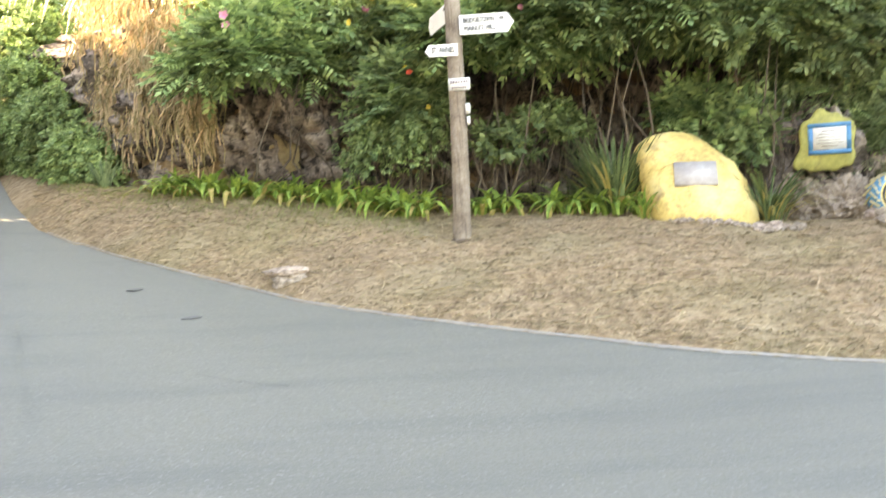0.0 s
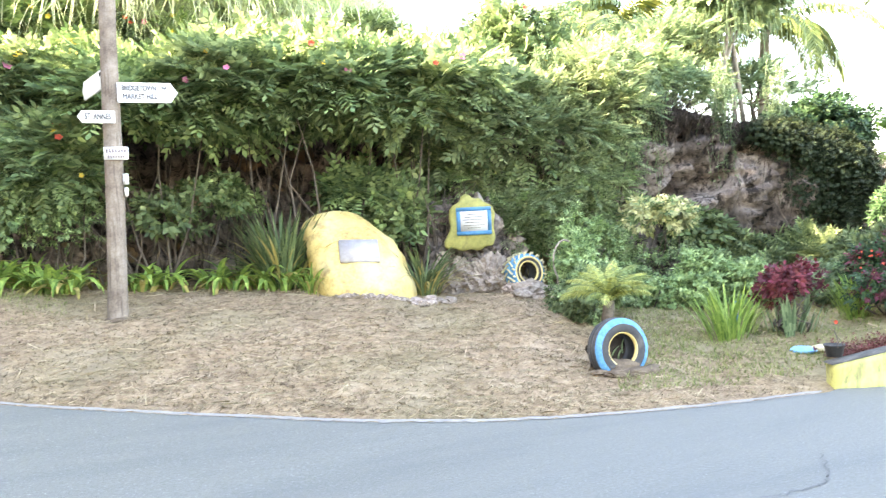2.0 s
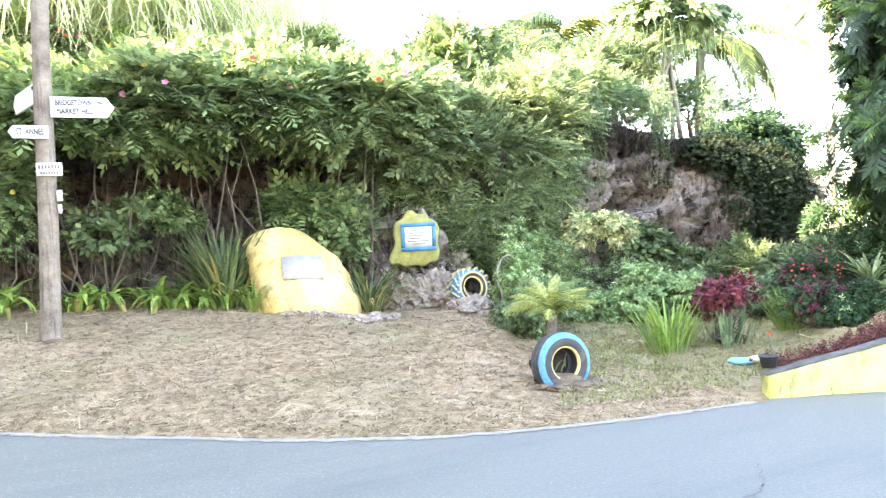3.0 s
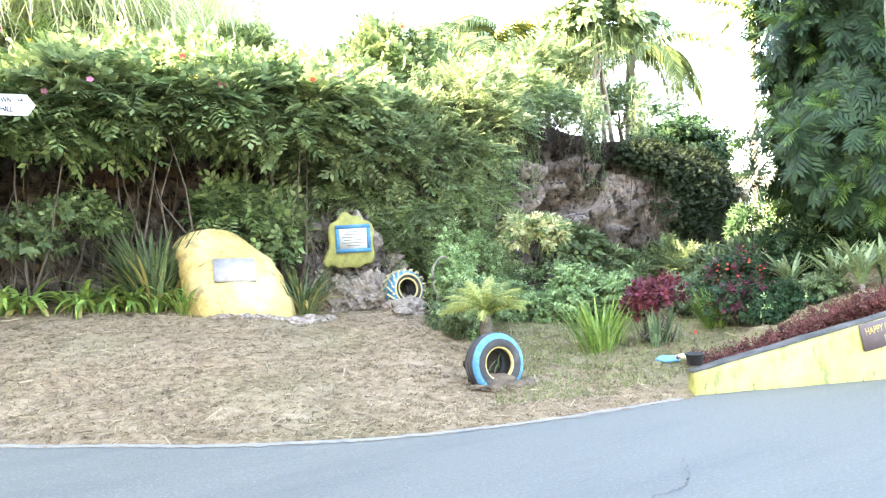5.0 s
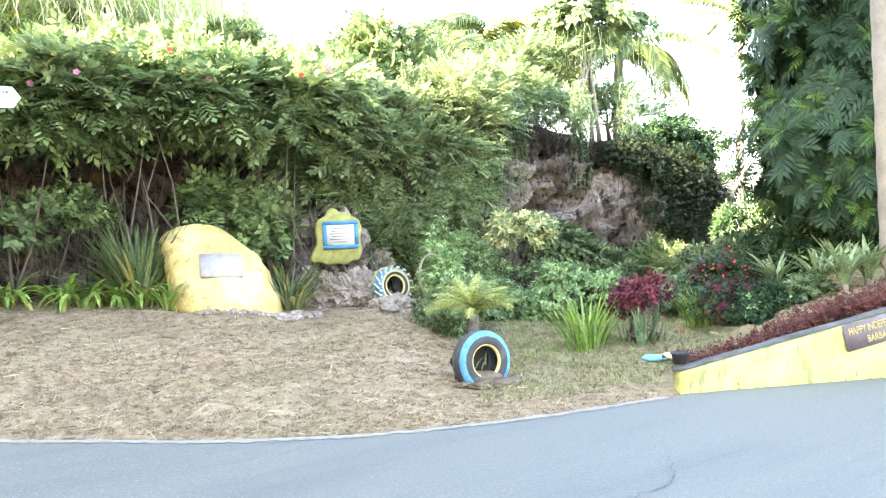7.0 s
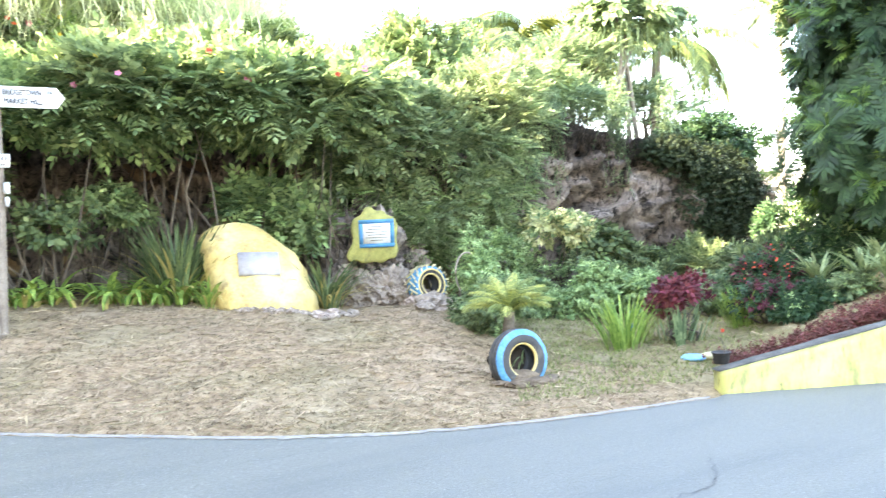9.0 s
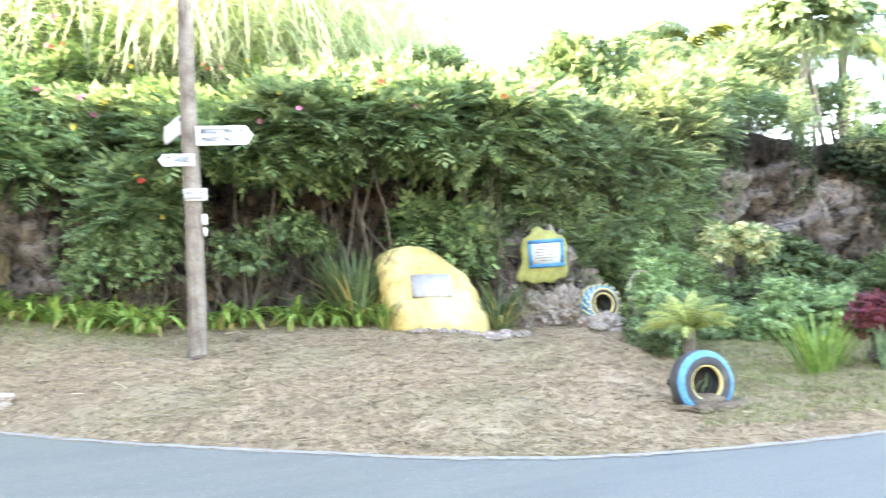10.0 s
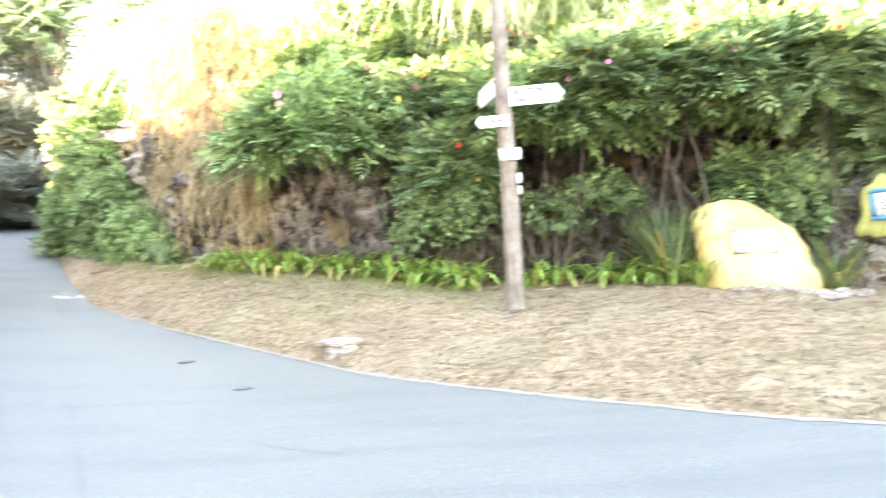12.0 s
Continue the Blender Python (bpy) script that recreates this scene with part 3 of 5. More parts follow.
def road_sheet():
    azs = np.concatenate([np.arange(-180, -70, 2), np.arange(-70, 27, .5), np.arange(27, 34, .1), np.arange(34, 181, 2)])
    k = 60
    vs = []
    for a in azs:
        de = float(np.interp(a, *EDGE))
        de += .03 * noise.noise(Vector((a * .6, 0, 3))) + .02 * noise.noise(Vector((a * 2.3, 0, 9)))
        t = np.linspace(.0005, 1, k) ** .8
        r = radians(a)
        x, y = -math.sin(r) * de * t, math.cos(r) * de * t
        vs.append(np.stack([x, y, road_z(x, y)], -1))
    v = np.array(vs)
    v[:, -1, 2] -= .03
    n = len(azs)
    i, j = np.meshgrid(np.arange(n - 1), np.arange(k - 1), indexing="ij")
    a = (i * k + j).ravel()
    ob = quads("road", v.reshape(-1, 3), np.stack([a, a + 1, a + k + 1, a + k], -1), M_ROAD, shade=True)
    tagged(ob, "worn grey asphalt road bending round the verge", "road", kind="structure")
    # pale dust along the edge
    sel = np.where((azs > -49) & (azs < 27))[0]
    rng = np.random.default_rng(4)
    ev, ef = [], []
    for c, i in enumerate(sel):
        r = radians(azs[i])
        de = float(np.hypot(*v[i, -1, :2]))
        w = .10 + .08 * noise.noise(Vector((azs[i] * 1.7, 2, 0)))
        for d in (de - w, de - .015):
            x, y = -math.sin(r) * d, math.cos(r) * d
            ev.append((x, y, float(road_z(x, y)) + .006))
        if c:
            ef.append((2 * c - 2, 2 * c - 1, 2 * c + 1, 2 * c))
    ob = quads("road_edge", ev, ef, M_DUST)
    tagged(ob, "pale dusty strip along the asphalt edge", "road edge", kind="structure")


road_sheet()


# ---- cliff ----
def cliff():
    pts = [(a, float(np.interp(a, CLIFF[0], CLIFF[1])), float(np.interp(a, CLIFF[0], CLIFF[2]))) for a in np.arange(28.5, -50.0, -.22)]
    line = [at(a, d, z) for a, d, z in pts]
    line += [at(-49.9, 19.5 + k, 2.4) for k in np.arange(.3, 9, .4)]
    rows = 60
    vs = []
    for i, p in enumerate(line):
        a, b = line[max(i - 1, 0)], line[min(i + 1, len(line) - 1)]
        t = (b - a).to_2d().normalized()
        out = Vector((t.y, -t.x, 0))
        if out.dot(p) > 0:
            out = -out
        foot = float(ground_z(p.x + out.x * .5, p.y + out.y * .5)) - .3
        az = math.degrees(math.atan2(-p.x, p.y))
        over = float(1 - smooth(-50.5, -47, az))
        for k in range(rows):
            h = k / (rows - 1)
            q = Vector((p.x, p.y, foot + (p.z + .12 - foot) * h))
            big = noise.fractal(q * .75 + Vector((3, 1, 8)), 1.0, 2.1, 3)
            fine = noise.fractal(q * 2.3, .4, 2.1, 6)
            rid = abs(noise.noise(Vector((q.x * 1.6, q.y * 1.6, q.z * .8)) + Vector((9, 9, 9))))
            pit = max(0, noise.noise(q * 1.7 + Vector((5, 5, 2))) - .1) + .6 * max(0, noise.noise(q * 4.3 + Vector((1, 7, 2))) - .15)
            push = .12 + .5 * big + .2 * fine - .9 * max(0, .14 - rid) * 3 - 1.7 * pit + .2 * math.sin(h * 3.1) + over * .35 * math.sin(h * 2.4) + .5 * h * float(1 - smooth(-44, -36, az))
            if h > .93:
                push -= (h - .93) * 7
            q += out * push
            vs.append(q)
    n = len(line)
    i, j = np.meshgrid(np.arange(n - 1), np.arange(rows - 1), indexing="ij")
    a = (i * rows + j).ravel()
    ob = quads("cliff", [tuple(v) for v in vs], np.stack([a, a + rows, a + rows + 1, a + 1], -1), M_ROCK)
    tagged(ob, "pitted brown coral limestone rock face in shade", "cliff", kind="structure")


cliff()


# ---- signpost ----
def signpost():
    foot = at(-1.02, 10.55, .675)
    root = thing("signpost", foot, "weathered wooden pole carrying white direction signs on the verge", "signpost")
    bm = bmesh.new()
    pts = [Vector((.012 * math.sin(h * 1.3) + .022 * h, .01 * math.sin(h * .9), h)) for h in np.linspace(-.3, 8.2, 40)]
    tube(pts, [.125 if p.z < .25 else .118 - .005 * p.z for p in pts], 14, bm)
    for v in bm.verts:
        v.co += v.co.normalized() * .006 * noise.noise(Vector((v.co.x * 12, v.co.y * 12, v.co.z * 1.2)))
    part("pole", bm, M_POLE, root)
    collar = part("earth_collar", rock((.24, .2, .06), 15, 3, .35), M_EARTH, root, "dark disturbed earth round the pole foot", shade=False)
    collar.location = (0, -.04, .0)
    zr, zl = 2.79, 2.49

    def finger(name, length, height, x, y, z, turn, label, lines):
        h = height / 2
        s = part(name, slab([(0, -h), (length - h * .7, -h), (length, 0), (length - h * .7, h), (0, h)], -.012, .012), M_WHITE, root, label, shade=False)
        s.matrix_basis = pose(x, y, z, 0, 0, turn)
        return s

    a = finger("direction_sign", .70, .245, .13, -.12, zr, -2, "white finger sign with black place names", ())
    lettering("BRIDGETOWN", .066, M_BLACK, a, (.25, -.021, .05), width=.40)
    lettering("VIA", .045, M_BLACK, a, (.54, -.021, .058), width=.07)
    lettering("MARKET HILL", .066, M_BLACK, a, (.26, -.021, -.052), width=.40)
    b = finger("direction_sign", .42, .15, .09, -.115, zl, 180, "small white finger sign with black place name", ())
    t = lettering("ST. ANNES", .075, M_BLACK, b, (.19, .021, 0), rot=(90, 0, 180), width=.29)
    c = finger("direction_sign", 1.05, .245, .0, .05, 3.0, 104, "white finger sign pointing away along the side road", ())
    lettering("VIA", .045, M_BLACK, c, (.12, .021, .06), rot=(90, 0, 180), width=.08)
    s = part("name_board", box(.28, .015, .155, .004), M_WHITE, root, "small white board with two lines of lettering")
    s.matrix_basis = pose(.08, -.125, 2.05, 0, 0, -4)
    for z, w in ((.03, .24), (-.04, .2)):
        for k in range(7):
            bar = part("bar", box(w / 7 * .62, .004, .045 if z > 0 else .03, 0), M_PURPLE, s)
            bar.location = ((k - 3) * w / 7, -.01, z)
    for z, w, h in ((1.74, .065, .13), (1.585, .045, .11)):
        m = part("meter_box", box(w, .05, h, .006), M_MARBLE, root, "small pale metal box fixed to the pole")
        m.location = (.175, -.06, z)


signpost()


# ---- yellow boulder with plaque ----
def boulder():
    foot = at(-17.35, 11.95)
    turn = -17.3
    root = thing("boulder", foot, "large yellow-painted boulder with a grey plaque", "boulder", turn=turn)
    hs = (-.25, .1, .46, .74, 1.0, 1.1, 1.2, 1.25, 1.27)
    left = (-.66, -.69, -.74, -.80, -.83, -.78, -.64, -.44, -.30)
    right = (.86, .82, .72, .53, .25, .14, 0, -.12, -.26)
    bm = bmesh.new()
    rows, seg = [], 72
    for h in np.concatenate([np.linspace(-.25, 1.0, 34), np.linspace(1.03, 1.268, 14)]):
        a, b = float(np.interp(h, hs, left)), float(np.interp(h, hs, right))
        deep = .80 * math.sqrt(max(1 - (max(h, 0) / 1.28) ** 2.4, .004)) + .02
        row = []
        for k in range(seg):
            t = 2 * math.pi * k / seg
            c, q = math.cos(t), math.sin(t)
            c, q = math.copysign(abs(c) ** .85, c), math.copysign(abs(q) ** .85, q)
            p = Vector(((a + b) / 2 + (b - a) / 2 * c, deep * q + .30 * max(h, 0) - .1 * c * q, h * .94))
            n = noise.fractal(p * 1.6 + Vector((4, 2, 1)), 1, 2, 5)
            row.append(bm.verts.new(p + Vector((c, q, .4)) * .045 * n))
        rows.append(row)
    for r, q in zip(rows, rows[1:]):
        for k in range(seg):
            bm.faces.new((r[k], r[(k + 1) % seg], q[(k + 1) % seg], q[k]))
    bm.faces.new(rows[-1])
    co = np.array([v.co[:] for v in bm.verts])
    part("rock", bm, M_YELLOW, root)
    sel = co[(abs(co[:, 0] - .0) < .3) & (abs(co[:, 2] - .56) < .2) & (co[:, 1] < 0)]
    a = np.c_[np.ones(len(sel)), sel[:, 0], sel[:, 2]]
    k = np.linalg.lstsq(a, sel[:, 1], rcond=None)[0]
    pl = part("plaque", box(.56, .06, .40, .006), M_PLAQUE, root, "grey engraved stone plaque")
    normal = Vector((k[1], -1, k[2])).normalized()
    px, pz = .01, .56
    q = (-normal).to_track_quat("Y", "Z")
    pl.matrix_basis = Matrix.Translation(Vector((px, k[0] + k[1] * px + k[2] * pz, pz)) + normal * .015) @ q.to_matrix().to_4x4() @ pose(0, 0, 0, 0, 3, 0)
    for i in range(6):
        b = part("bar", box(.44 - .05 * (i % 3), .003, .018, 0), M_CONCRETE, pl)
        b.location = (0, -.026, .13 - .05 * i)


boulder()


def rubble(n, line, size, seed, label="loose grey rubble stone lying on the verge"):
    rng = np.random.default_rng(seed)
    for i in range(n):
        t = rng.random()
        k = min(int(t * (len(line) - 1)), len(line) - 2)
        f = t * (len(line) - 1) - k
        az = line[k][0] * (1 - f) + line[k + 1][0] * f + rng.normal(0, .25)
        d = line[k][1] * (1 - f) + line[k + 1][1] * f + rng.normal(0, .1)
        s = size * rng.uniform(.5, 1.4)
        p = at(az, d)
        ob = part("stone", rock((s, s * .8, s * .6), seed + i, 2, .4), M_GREYROCK, shade=False)
        ob.location = p + Vector((0, 0, s * .25))
        ob.rotation_euler[2] = rng.uniform(0, 6)
        tagged(ob, label, "stone", "rubble stones")


rubble(64, ((-15.6, 11.2), (-17.5, 11.05), (-19.5, 10.95), (-21, 10.85), (-22.6, 11.0), (-23.8, 11.2)), .055, 20)
rubble(14, ((-20.6, 10.9), (-22.4, 10.9), (-23.6, 11.1)), .08, 21)


def outcrop(az, d, size, up, seed, label, subdiv=5, rough=.4, mt=M_ROCK):
    p = at(az, d)
    ob = part("rock_outcrop", rock(size, seed, subdiv, rough * .8, 2.6), mt, shade=False)
    ob.location = p + Vector((0, 0, up))
    ob.rotation_euler[2] = radians(az)
    return tagged(ob, label, "rock")


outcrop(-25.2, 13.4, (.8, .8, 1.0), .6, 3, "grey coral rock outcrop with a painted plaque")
outcrop(-24.3, 12.75, (.5, .45, .5), .1, 5, "rough grey coral rock at the foot of the cliff", mt=M_GREYROCK)
outcrop(-26.8, 12.5, (.42, .35, .42), .12, 6, "rough grey coral rock at the foot of the cliff", mt=M_GREYROCK)
for i, (az, d, s) in enumerate(((-28.4, 11.75, .2), (-29.3, 11.6, .24), (-29.9, 11.55, .16), (-30.3, 11.8, .2), (-28.9, 11.3, .14), (-31, 11.5, .18), (-31.6, 11.3, .15))):
    ob = part("stone", rock((s, s * .8, s * .65), 60 + i, 3, .35), M_GREYROCK, shade=False)
    ob.location = at(az, d) + Vector((0, 0, s * .3))
    tagged(ob, "grey coral stone stacked under the painted tyre", "stone", "stones under the tyre")


# ---- painted plaque on the rock ----
def painted_plaque():
    place = at(-25.45, 12.34, 1.73)
    root = thing("painted_plaque", place, "white plaque in a blue frame on a lime-yellow painted patch", "plaque", turn=-25.45 + 3)
    patch = [(-.44, -.33), (-.40, -.43), (-.27, -.41), (-.15, -.47), (.03, -.44), (.14, -.48), (.27, -.40), (.37, -.41), (.43, -.27), (.40, -.10), (.44, .12), (.38, .26), (.27, .29), (.20, .38), (.08, .36), (.0, .45), (-.10, .43),
             (-.16, .32), (-.31, .25), (-.34, .08), (-.31, -.1), (-.38, -.22)]
    bm = slab([(x * .93 - .01, z * .97) for x, z in patch], 0, .3, .03)
    for v in bm.verts:
        v.co.y += .02 * noise.noise(v.co * 6) + .25 * max(0, abs(v.co.x - .05) - .3) + .18 * max(0, abs(v.co.z) - .28)
    part("painted_patch", bm, M_LIME, root, "lime-yellow paint on cement")
    fr = bmesh.new()
    for sx, sz, cx, cz in ((.54, .06, .06, .19), (.54, .06, .06, -.18), (.06, .31, -.18, .005), (.06, .31, .30, .005)):
        b = box(sx, .03, sz, .003, (cx, -.012, cz))
        me = bpy.data.meshes.new("t")
        b.to_mesh(me)
        b.free()
        fr.from_mesh(me)
        bpy.data.meshes.remove(me)
    part("frame", fr, M_BLUE, root, "blue painted frame")
    pl = part("panel", box(.42, .02, .31, .003, (.06, -.015, .005)), M_MARBLE, root, "white lettered panel")
    for i in range(6):
        w = (.2, .28, .33, .28, .33, .2)[i]
        b = part("bar", box(w, .003, .012, 0), M_CONCRETE, pl)
        b.location = (.06, -.027, .11 - .042 * i)


painted_plaque()


# ---- tyres ----
def lathe(profile, seg=56, wobble=0.0):
    """A body of revolution round the y axis from (radius, y) pairs."""
    bm = bmesh.new()
    rows = []
    for i in range(seg):
        a = 2 * math.pi * i / seg
        k = 1 + wobble * noise.noise(Vector((math.cos(a) * 2, math.sin(a) * 2, 4)))
        rows.append([bm.verts.new((r * k * math.cos(a), y, r * k * math.sin(a))) for r, y in profile])
    for i in range(seg):
        p, q = rows[i], rows[(i + 1) % seg]
        for j in range(len(profile) - 1):
            bm.faces.new((p[j], p[j + 1], q[j + 1], q[j]))
    return bm


def buried_tyre():
    p = at(-35.5, 8.06)
    root = thing("tyre", p + Vector((0, 0, .215)), "half-buried black tyre painted blue and yellow", "tyre", turn=-35.5 + 34)
    root.rotation_euler[0] = radians(-4)
    part("sidewall", lathe([(.160, -.085), (.172, -.098), (.20, -.108), (.235, -.107), (.252, -.102)], wobble=.01), M_RUBBER, root, "black scuffed sidewall")
    part("painted_shoulder", lathe([(.250, -.1035), (.272, -.098), (.296, -.084), (.306, -.066)], wobble=.01), M_TYREBLUE, root, "blue painted shoulder")
    part("tread", lathe([(.306, -.066), (.310, -.05), (.300, -.046), (.311, -.04), (.313, -.012), (.302, -.008), (.302, .008), (.313, .012), (.311, .04), (.300, .046), (.31, .05), (.300, .082), (.26, .10), (.2, .105), (.15, .085)], wobble=.01),
         M_RUBBER, root, "worn grooved tread caked with mud")
    part("bead", lathe([(.152, -.066), (.154, -.084), (.160, -.094), (.168, -.097), (.174, -.094)]), M_YELLOW, root, "yellow painted bead")
    part("inner_liner", lathe([(.153, -.066), (.20, -.075), (.27, -.06), (.285, 0), (.27, .06), (.19, .075), (.133, .066), (.15, .085)]), M_RUBBER, root, "dark hollow of the tyre")
    e = part("earth_fill", rock((.20, .12, .10), 8, 4, .25), M_EARTH, root, "dried mud filling the tyre")
    e.location = (0, -.02, -.20)
    # added backing: closes the open tyre and paints its hollow dark
    e = part("shade_back", rock((.25, .05, .25), 9, 4, .2), M_HOLLOWSHADE, root, "near-black backing added for the shade in the tyre's hollow")
    e.location = (0, .13, -.03)
    for k, (x, z, r) in enumerate(((-.05, -.09, 20), (.035, -.06, -15), (.0, -.11, 5))):
        t = strap(.15, .035, 40, 4)
        v = t.reshape(-1, 3) + (x, .0, z)
        quads("seedling", v, np.arange(len(v)).reshape(-1, 4), L_GREY, root, "small pale seedling inside the tyre").rotation_euler[1] = radians(r)
    for i, (dx, dy, s) in enumerate(((-.26, -.12, .05), (-.08, -.17, .085), (.10, -.17, .095), (.26, -.14, .08), (.36, -.02, .055))):
        ob = part("stone", rock((s * 1.7, s * 1.1, s * .55), 80 + i, 3, .3), M_EARTH, shade=False)
        x, y = p.x + dx * .93 + dy * .2, p.y - dx * .2 + dy * .98
        ob.location = (x, y, float(ground_z(x, y)) + .02)
        tagged(ob, "flat broken concrete piece by the buried tyre", "stone", "concrete pieces")


buried_tyre()


def lugged_tyre():
    root = thing("tyre", at(-29.15, 11.86, .925), "upright tractor tyre painted blue with cream lugs", "tyre", turn=-29.15 + 30)
    root.rotation_euler[0] = radians(-7)
    part("carcass", lathe([(.215, -.150), (.25, -.150), (.268, -.125), (.276, -.06), (.278, 0), (.276, .06), (.268, .125), (.25, .15), (.2, .15)]), M_TYREBLUE, root, "blue painted carcass")
    part("sidewall_band", lathe([(.205, -.150), (.210, -.156), (.226, -.158), (.232, -.152)]), M_YELLOW, root, "yellow painted sidewall ring")
    part("black_ring", lathe([(.160, -.135), (.185, -.146), (.207, -.151)]), M_RUBBER, root, "black sidewall ring")
    part("bead", lathe([(.142, -.115), (.144, -.130), (.152, -.140), (.163, -.140), (.168, -.134)]), M_YELLOW, root, "yellow painted bead")
    part("inner_liner", lathe([(.143, -.115), (.2, -.12), (.25, -.08), (.255, .08), (.2, .12), (.143, .115), (.2, .15)]), M_RUBBER, root, "dark hollow of the tyre")
    bm = box(.036, .175, .017, .006)
    for v in bm.verts:
        v.co.z += .30 * v.co.y + .8 * v.co.y ** 2
        v.co.x -= .35 * v.co.y ** 2
    me = bpy.data.meshes.new("lug")
    bm.to_mesh(me)
    bm.free()
    me.materials.append(M_CREAM)
    end = box(.075, .018, .030, .006)
    me2 = bpy.data.meshes.new("sidewall_lug")
    end.to_mesh(me2)
    end.free()
    me2.materials.append(M_CREAM)
    n = 16
    for i in range(n):
        for s in (-1, 1):
            ob = new("lug", me)
            ob.parent = root
            a = 360 / n * (i + (.25 if s > 0 else -.25))
            ob.matrix_basis = pose(0, 0, 0, 0, -a, 0) @ pose(.288, s * .075, 0, s * 14, 0, 0) @ Matrix.Diagonal((1, s, 1, 1))
        ob = new("sidewall_lug", me2)
        ob.parent = root
        ob.matrix_basis = pose(0, 0, 0, 0, -360 / n * (i - .45), 0) @ pose(.262, -.150, 0, 0, 18, -22)


lugged_tyre()


# ---- yellow wall ----
def garden_wall():
    a, way = Vector((5.98, 5.14, 0)), Vector((1.9, -.87, 0)).normalized()
    back = Vector((-way.y, way.x, 0))
    if back.y < 0:
        back = -back
    L, th = 7.0, .17
    tops = lambda s: .19 + .197 * min(s, 3.4) + .05 * max(s - 3.4, 0)
    root = thing("garden_wall", a, "pale yellow painted wall with rising top and mildew streaks", "wall")
    bm = bmesh.new()
    ns, nz = 90, 10
    grid = {}
    for i in range(ns):
        s = L * i / (ns - 1)
        for j in range(nz):
            h = j / (nz - 1)
            p = way * s + Vector((0, 0, -.25 + (tops(s) + .25) * h))
            k = p + a
            out = .012 * noise.fractal(k * 2.2, 1, 2, 4)
            grid[0, i, j] = bm.verts.new(p - back * out)
            grid[1, i, j] = bm.verts.new(p + back * th)
    for i in range(ns - 1):
        for j in range(nz - 1):
            bm.faces.new((grid[0, i, j], grid[0, i + 1, j], grid[0, i + 1, j + 1], grid[0, i, j + 1]))
            bm.faces.new((grid[1, i, j], grid[1, i, j + 1], grid[1, i + 1, j + 1], grid[1, i + 1, j]))
        bm.faces.new((grid[0, i, nz - 1], grid[0, i + 1, nz - 1], grid[1, i + 1, nz - 1], grid[1, i, nz - 1]))
    for i in (0, ns - 1):
        for j in range(nz - 1):
            bm.faces.new((grid[0, i, j], grid[0, i, j + 1], grid[1, i, j + 1], grid[1, i, j]))
    bmesh.ops.recalc_face_normals(bm, faces=bm.faces[:])
    part("wall_body", bm, M_PALEYELLOW, root, "pale yellow paint, flaking")
    bm = bmesh.new()
    rows = []
    for i in range(60):
        s = L * i / 59
        z = tops(s)
        jit = .012 * noise.noise(Vector((s * 3, 1, 1)))
        row = [way * (s - .02) + back * y + Vector((0, 0, z + h)) for y, h in ((-.006 + jit * .5, .003), (-.004 + jit * .5, .014), (.03, .02 + jit), (th - .02, .02 + jit), (th + .015, .004))]
        rows.append([bm.verts.new(p) for p in row])
    for r, q in zip(rows, rows[1:]):
        for k in range(4):
            bm.faces.new((r[k], q[k], q[k + 1], r[k + 1]))
    bm.faces.new(rows[0])
    bmesh.ops.recalc_face_normals(bm, faces=bm.faces[:])
    part("coping", bm, M_COPING, root, "dark weathered concrete top")
    # board
    s0 = 1.73
    board = thing("wall_board", a + way * (s0 + .33) - back * .03 + Vector((0, 0, .465)), "purple-grey board with gold greeting fixed to the wall", "sign")
    ang = math.degrees(math.atan2(way.y, way.x))
    board.rotation_euler = (0, radians(-11), radians(ang))
    part("panel", box(.74, .03, .26, .005), M_PURPLE, board)
    lettering("HAPPY INDEPENDENCE", .07, M_GOLD, board, (0, -.021, .055), width=.66)
    lettering("BARBADOS", .07, M_GOLD, board, (.02, -.021, -.055), width=.34)


garden_wall()


